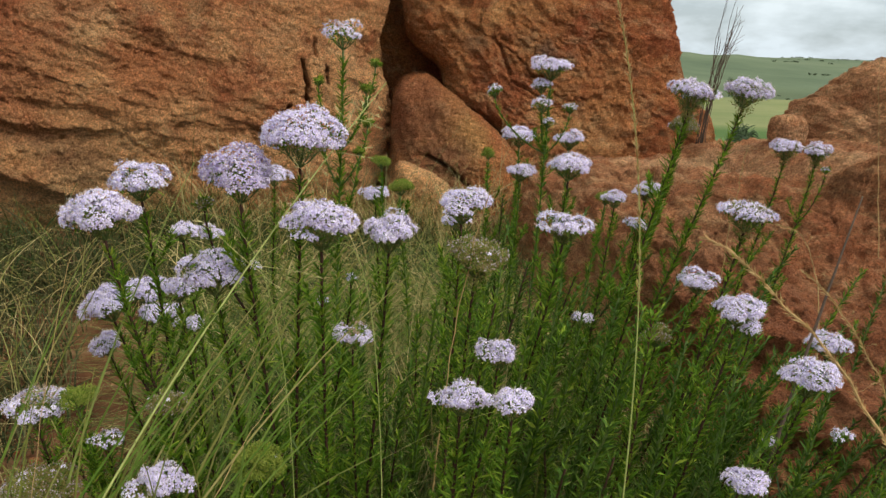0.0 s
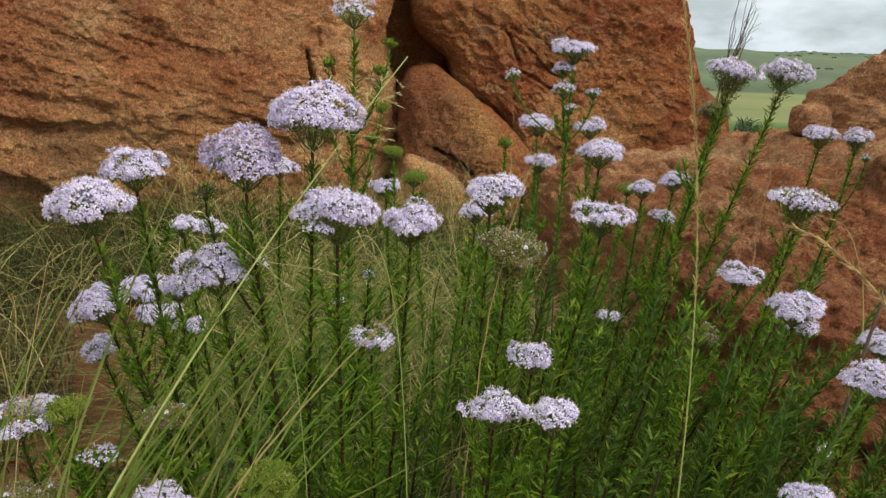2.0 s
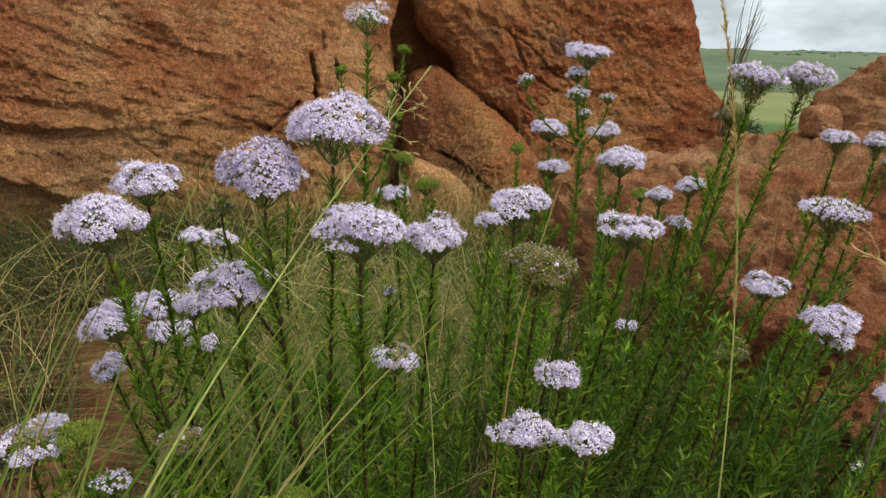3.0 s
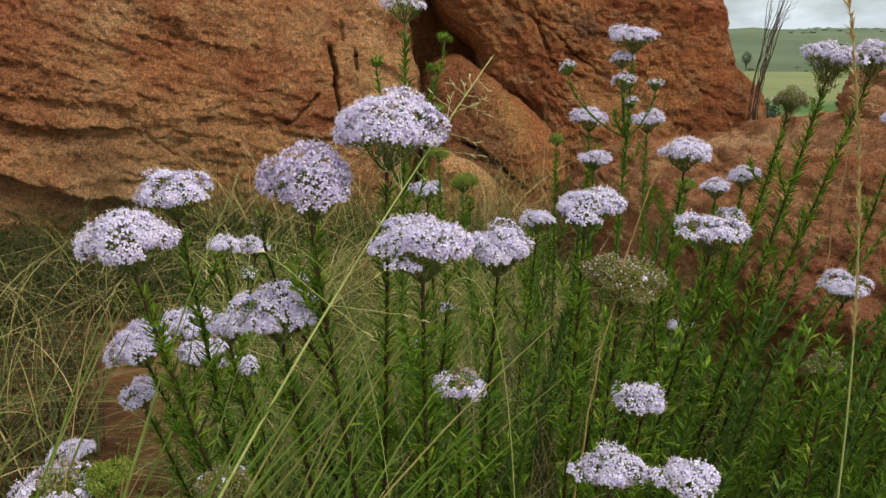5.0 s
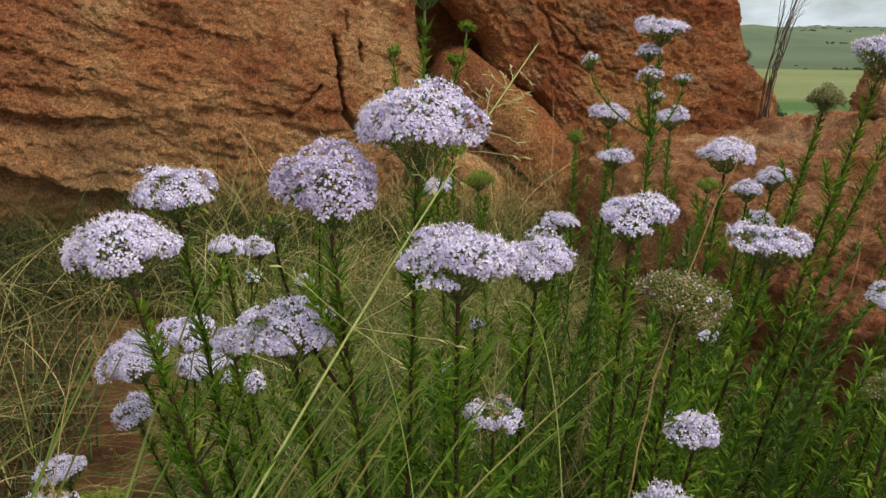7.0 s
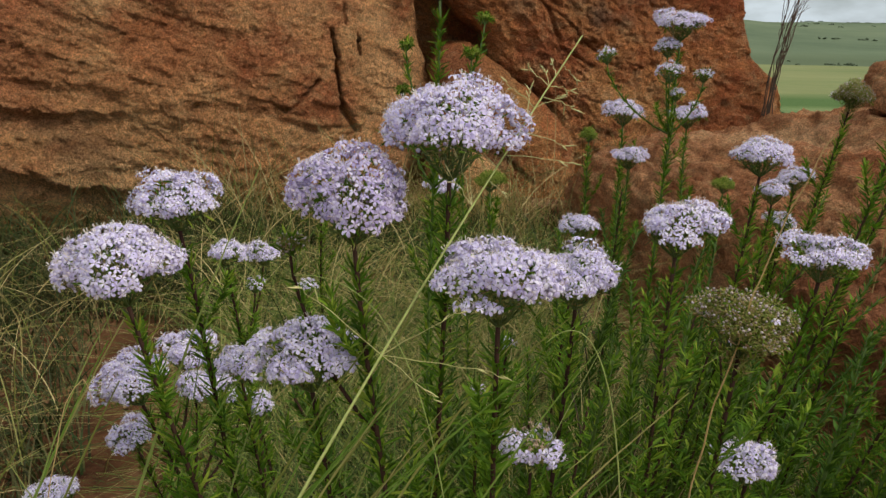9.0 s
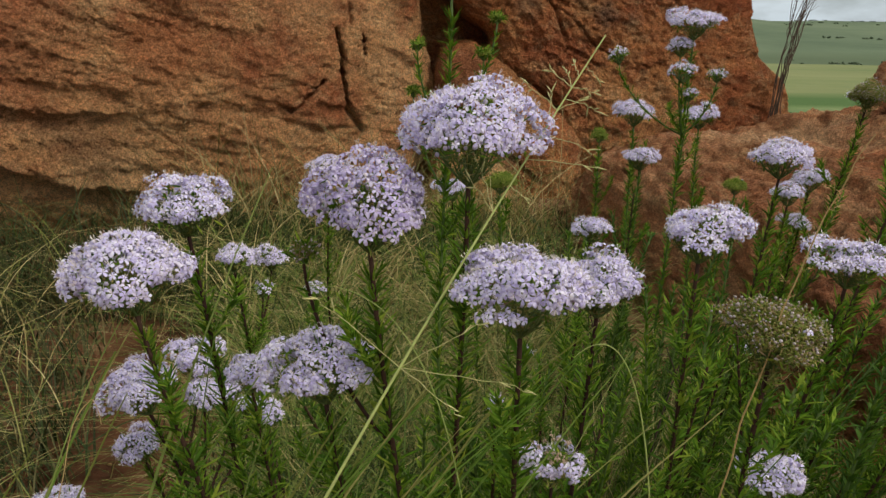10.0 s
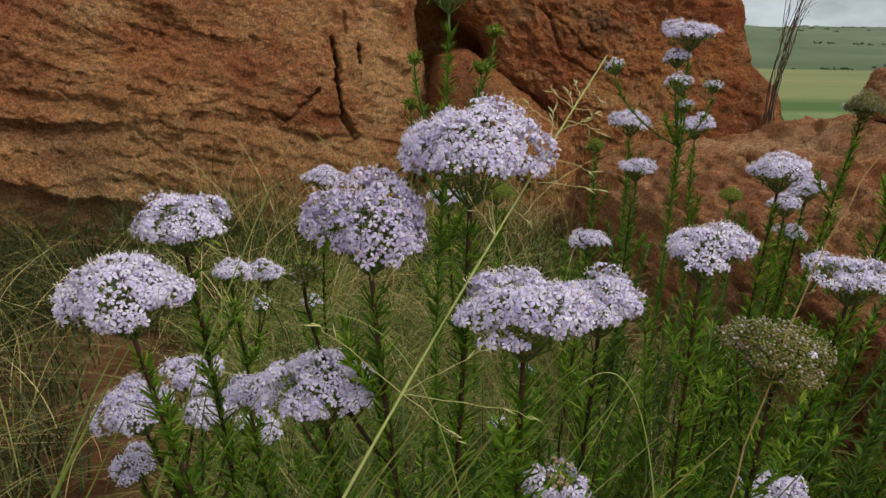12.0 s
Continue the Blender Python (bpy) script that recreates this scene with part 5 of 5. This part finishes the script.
culm("grass_stalk", [(0.79, 1.3, 0.02), (0.765, 1.3, 0.2), (0.73, 1.3, 0.38), (0.699, 1.3, 0.59)], 0.0011, STRAW, "thin tall upright straw stalk", 6, 0.7, 0.03)
culm("dry_grass_head", [(0.42, 0.52, 0.03), (0.385, 0.54, 0.26), (0.335, 0.55, 0.385), (0.272, 0.55, 0.43)], 0.0007, STRAW, "dry bowed straw-coloured grass head, finer than its neighbour", 6, 0.6, 0.014, spike=0.55)
culm("grass_stalk", [(0.452, 1.2, 0.14), (0.460, 1.2, 0.26), (0.468, 1.2, 0.36), (0.475, 1.2, 0.448)], 0.0009, STRAW, "dry upright grass stalk with a thin spike", 3, 0.6, 0.015, spike=0.6)
culm("grass_stalk", [(0.505, 0.95, 0.06), (0.497, 0.95, 0.30), (0.478, 0.95, 0.39), (0.425, 0.95, 0.387)], 0.0009, STRAW, "dry grass stalk bent over at its pale fluffy tip", 8, 0.5, 0.014, spike=0.8)
culm("grass_stalk", [(-0.181, 0.455, 0.04), (-0.107, 0.465, 0.294), (-0.071, 0.48, 0.339), (-0.043, 0.50, 0.374)], 0.0004, STRAW, "thin slanting reddish straw stalk")
culm("dead_stem", [(0.29, 0.68, 0.0), (0.33, 0.70, 0.18), (0.37, 0.73, 0.32), (0.42, 0.77, 0.45)], 0.003, TWIG, "bare grey-brown dead stem leaning among the flowers")
for k in range(7):
    x, y = 0.02 + 0.16 * rng.random(), 0.82 + 0.25 * rng.random()
    culm("dead_stem", [(x, y, 0.02), (x, y, 0.12), (x + 0.01, y, 0.2), (x + 0.03 * rng.standard_normal(), y, 0.24 + 0.1 * rng.random())], 0.0016, TWIG, "thin reddish-brown dead flower stem standing upright", 5, 0.6, 0.02)

# small stones on the bare soil
def pebbles():
    s = Shape()
    n = 90
    xy = patch(-0.68, -0.36, 0.85, 1.5)(n)
    size = 0.004 + 0.014 * rng.random(n) ** 3
    at = np.column_stack([xy, ground_height(xy[:, 0], xy[:, 1]) + size * 0.2])
    for k in range(n):
        v = BALL[0] * size[k] * (1.3, 1.0, 0.7) * (0.8 + 0.4 * rng.random((len(BALL[0]), 1)))
        s.put(v + at[k], tris=BALL[1])
    tagged(new("pebbles", s.mesh("pebbles", ROCK_SLAB, False)), "small reddish stones scattered on bare soil", "stones", kind="stuff")


pebbles()

# leafless twigs beside the red boulder
twigs = thing("twig_tuft", (0.868, 2.62, 0.28), "tuft of bare thin dark twigs beside a boulder", "shrub")
for k in range(14):
    s = Shape()
    f, g = rng.standard_normal(2), rng.random()
    tip = np.array([0.04 + 0.05 * g + 0.025 * f[0], 0.03 * f[1], 0.30 + 0.26 * rng.random()])
    way = curve_points((0.012 * f[0], 0, -0.05), (0.012 * f[0] + 0.01 * f[1], 0, 0.12), tip * (0.35 + 0.3 * g, 1, 0.75), tip, 12)
    way[2:] += 0.003 * rng.standard_normal((10, 3))
    s.tube(way, np.linspace(0.0017, 0.0006, 12), 5)
    if k % 2 == 0:
        s.tube([way[6], way[6] + (0.018 * f[1], 0, 0.05), way[6] + (0.03 * f[1] + 0.012, 0, 0.11), way[6] + (0.035 * f[1] + 0.03, 0, 0.17)], [0.001, 0.0008, 0.0006, 0.0004], 4)
    if k % 3 == 0:
        s.tube([way[8], way[8] + (0.02, 0, 0.03), way[8] + (0.05, 0, 0.05)], [0.0008, 0.0006, 0.0004], 4)
    part("twig", s, TWIG, twigs)

# ---- far bushes on the fields and hills ----
far = Shape()
spots = [(60 + 260 * rng.random(), 374 + 70 * rng.random() ** 2, 0.6 + 0.9 * rng.random()) for _ in range(55)]
for _ in range(26):
    # scrub in loose lines along the slope
    cx, cy = 180 + 700 * rng.random(), 620 + 760 * rng.random()
    spots += [(cx + 26 * rng.standard_normal(), cy + 7 * rng.standard_normal(), 1.0 + 1.6 * rng.random()) for _ in range(6)]
for _ in range(30):
    a = radians(16.5 + 13 * rng.random())
    spots.append((1560 * math.tan(a), 1560, 0.8 + 1.6 * rng.random()))
for bx, by, bs in spots:
    n = 10
    dirs = rng.standard_normal((n, 3))
    dirs /= np.linalg.norm(dirs, axis=1)[:, None]
    c = np.array([bx, by, float(ground_height(np.array([bx]), np.array([by]))[0]) + bs * 0.4])
    far.stamp(BALL, frames_along(c + dirs * bs * (0.4 + 0.6 * rng.random((n, 1))) * (2.2, 1.3, 0.5), dirs, bs * (0.5 + 0.5 * rng.random(n)), rng.random(n) * 6.28))
tagged(new("far_bushes", far.mesh("far_bushes", FAR_BUSH, False)), "green bushes and trees scattered over far hills, paled for haze", "bushes", kind="stuff")

# a bush and a small tree down the slope behind the slab
def broad_bush(name, x, y, top, wide, tall, label, leaves):
    foot = float(ground_height(np.array([x]), np.array([y]))[0])
    root = thing(name, (x, y, foot), label, "bush")
    trunk = Shape()
    for k in range(5):
        a = k * 1.256
        trunk.tube(curve_points((0, 0, -0.1), (0, 0, 0.3 * (top - foot)), (0.2 * wide * np.cos(a), 0.2 * wide * np.sin(a), 0.6 * (top - foot)), (0.4 * wide * np.cos(a), 0.4 * wide * np.sin(a), top - foot - 0.4 * tall), 8), np.linspace(0.05, 0.02, 8) * wide, 6)
    part("trunk", trunk, TWIG, root)
    d = rng.standard_normal((leaves, 3))
    d /= np.linalg.norm(d, axis=1)[:, None]
    lump = 0.75 + 0.6 * (fractal(d * 2.3 + 8, 4) - 0.35)
    at = d * lump[:, None] * (0.55 + 0.45 * rng.random((leaves, 1)) ** 0.4) * (wide / 2, wide / 2, tall / 2) + (0, 0, top - foot - tall / 2)
    crown = Shape()
    crown.stamp(LEAVES[1], frames_along(at, d + 0.7 * rng.standard_normal((leaves, 3)), 0.12 * wide * (0.5 + 0.8 * rng.random(leaves)), rng.random(leaves) * 6.28))
    part("crown", crown, BUSH, root, kind="stuff")


broad_bush("bush", 9.98, 26.0, -0.85, 1.75, 2.4, "dark green rounded bush growing down the slope behind the slab", 2600)
broad_bush("far_tree", 142.8, 400.0, 1.2, 5.6, 6.6, "small dark tree at the foot of the far hill", 900)
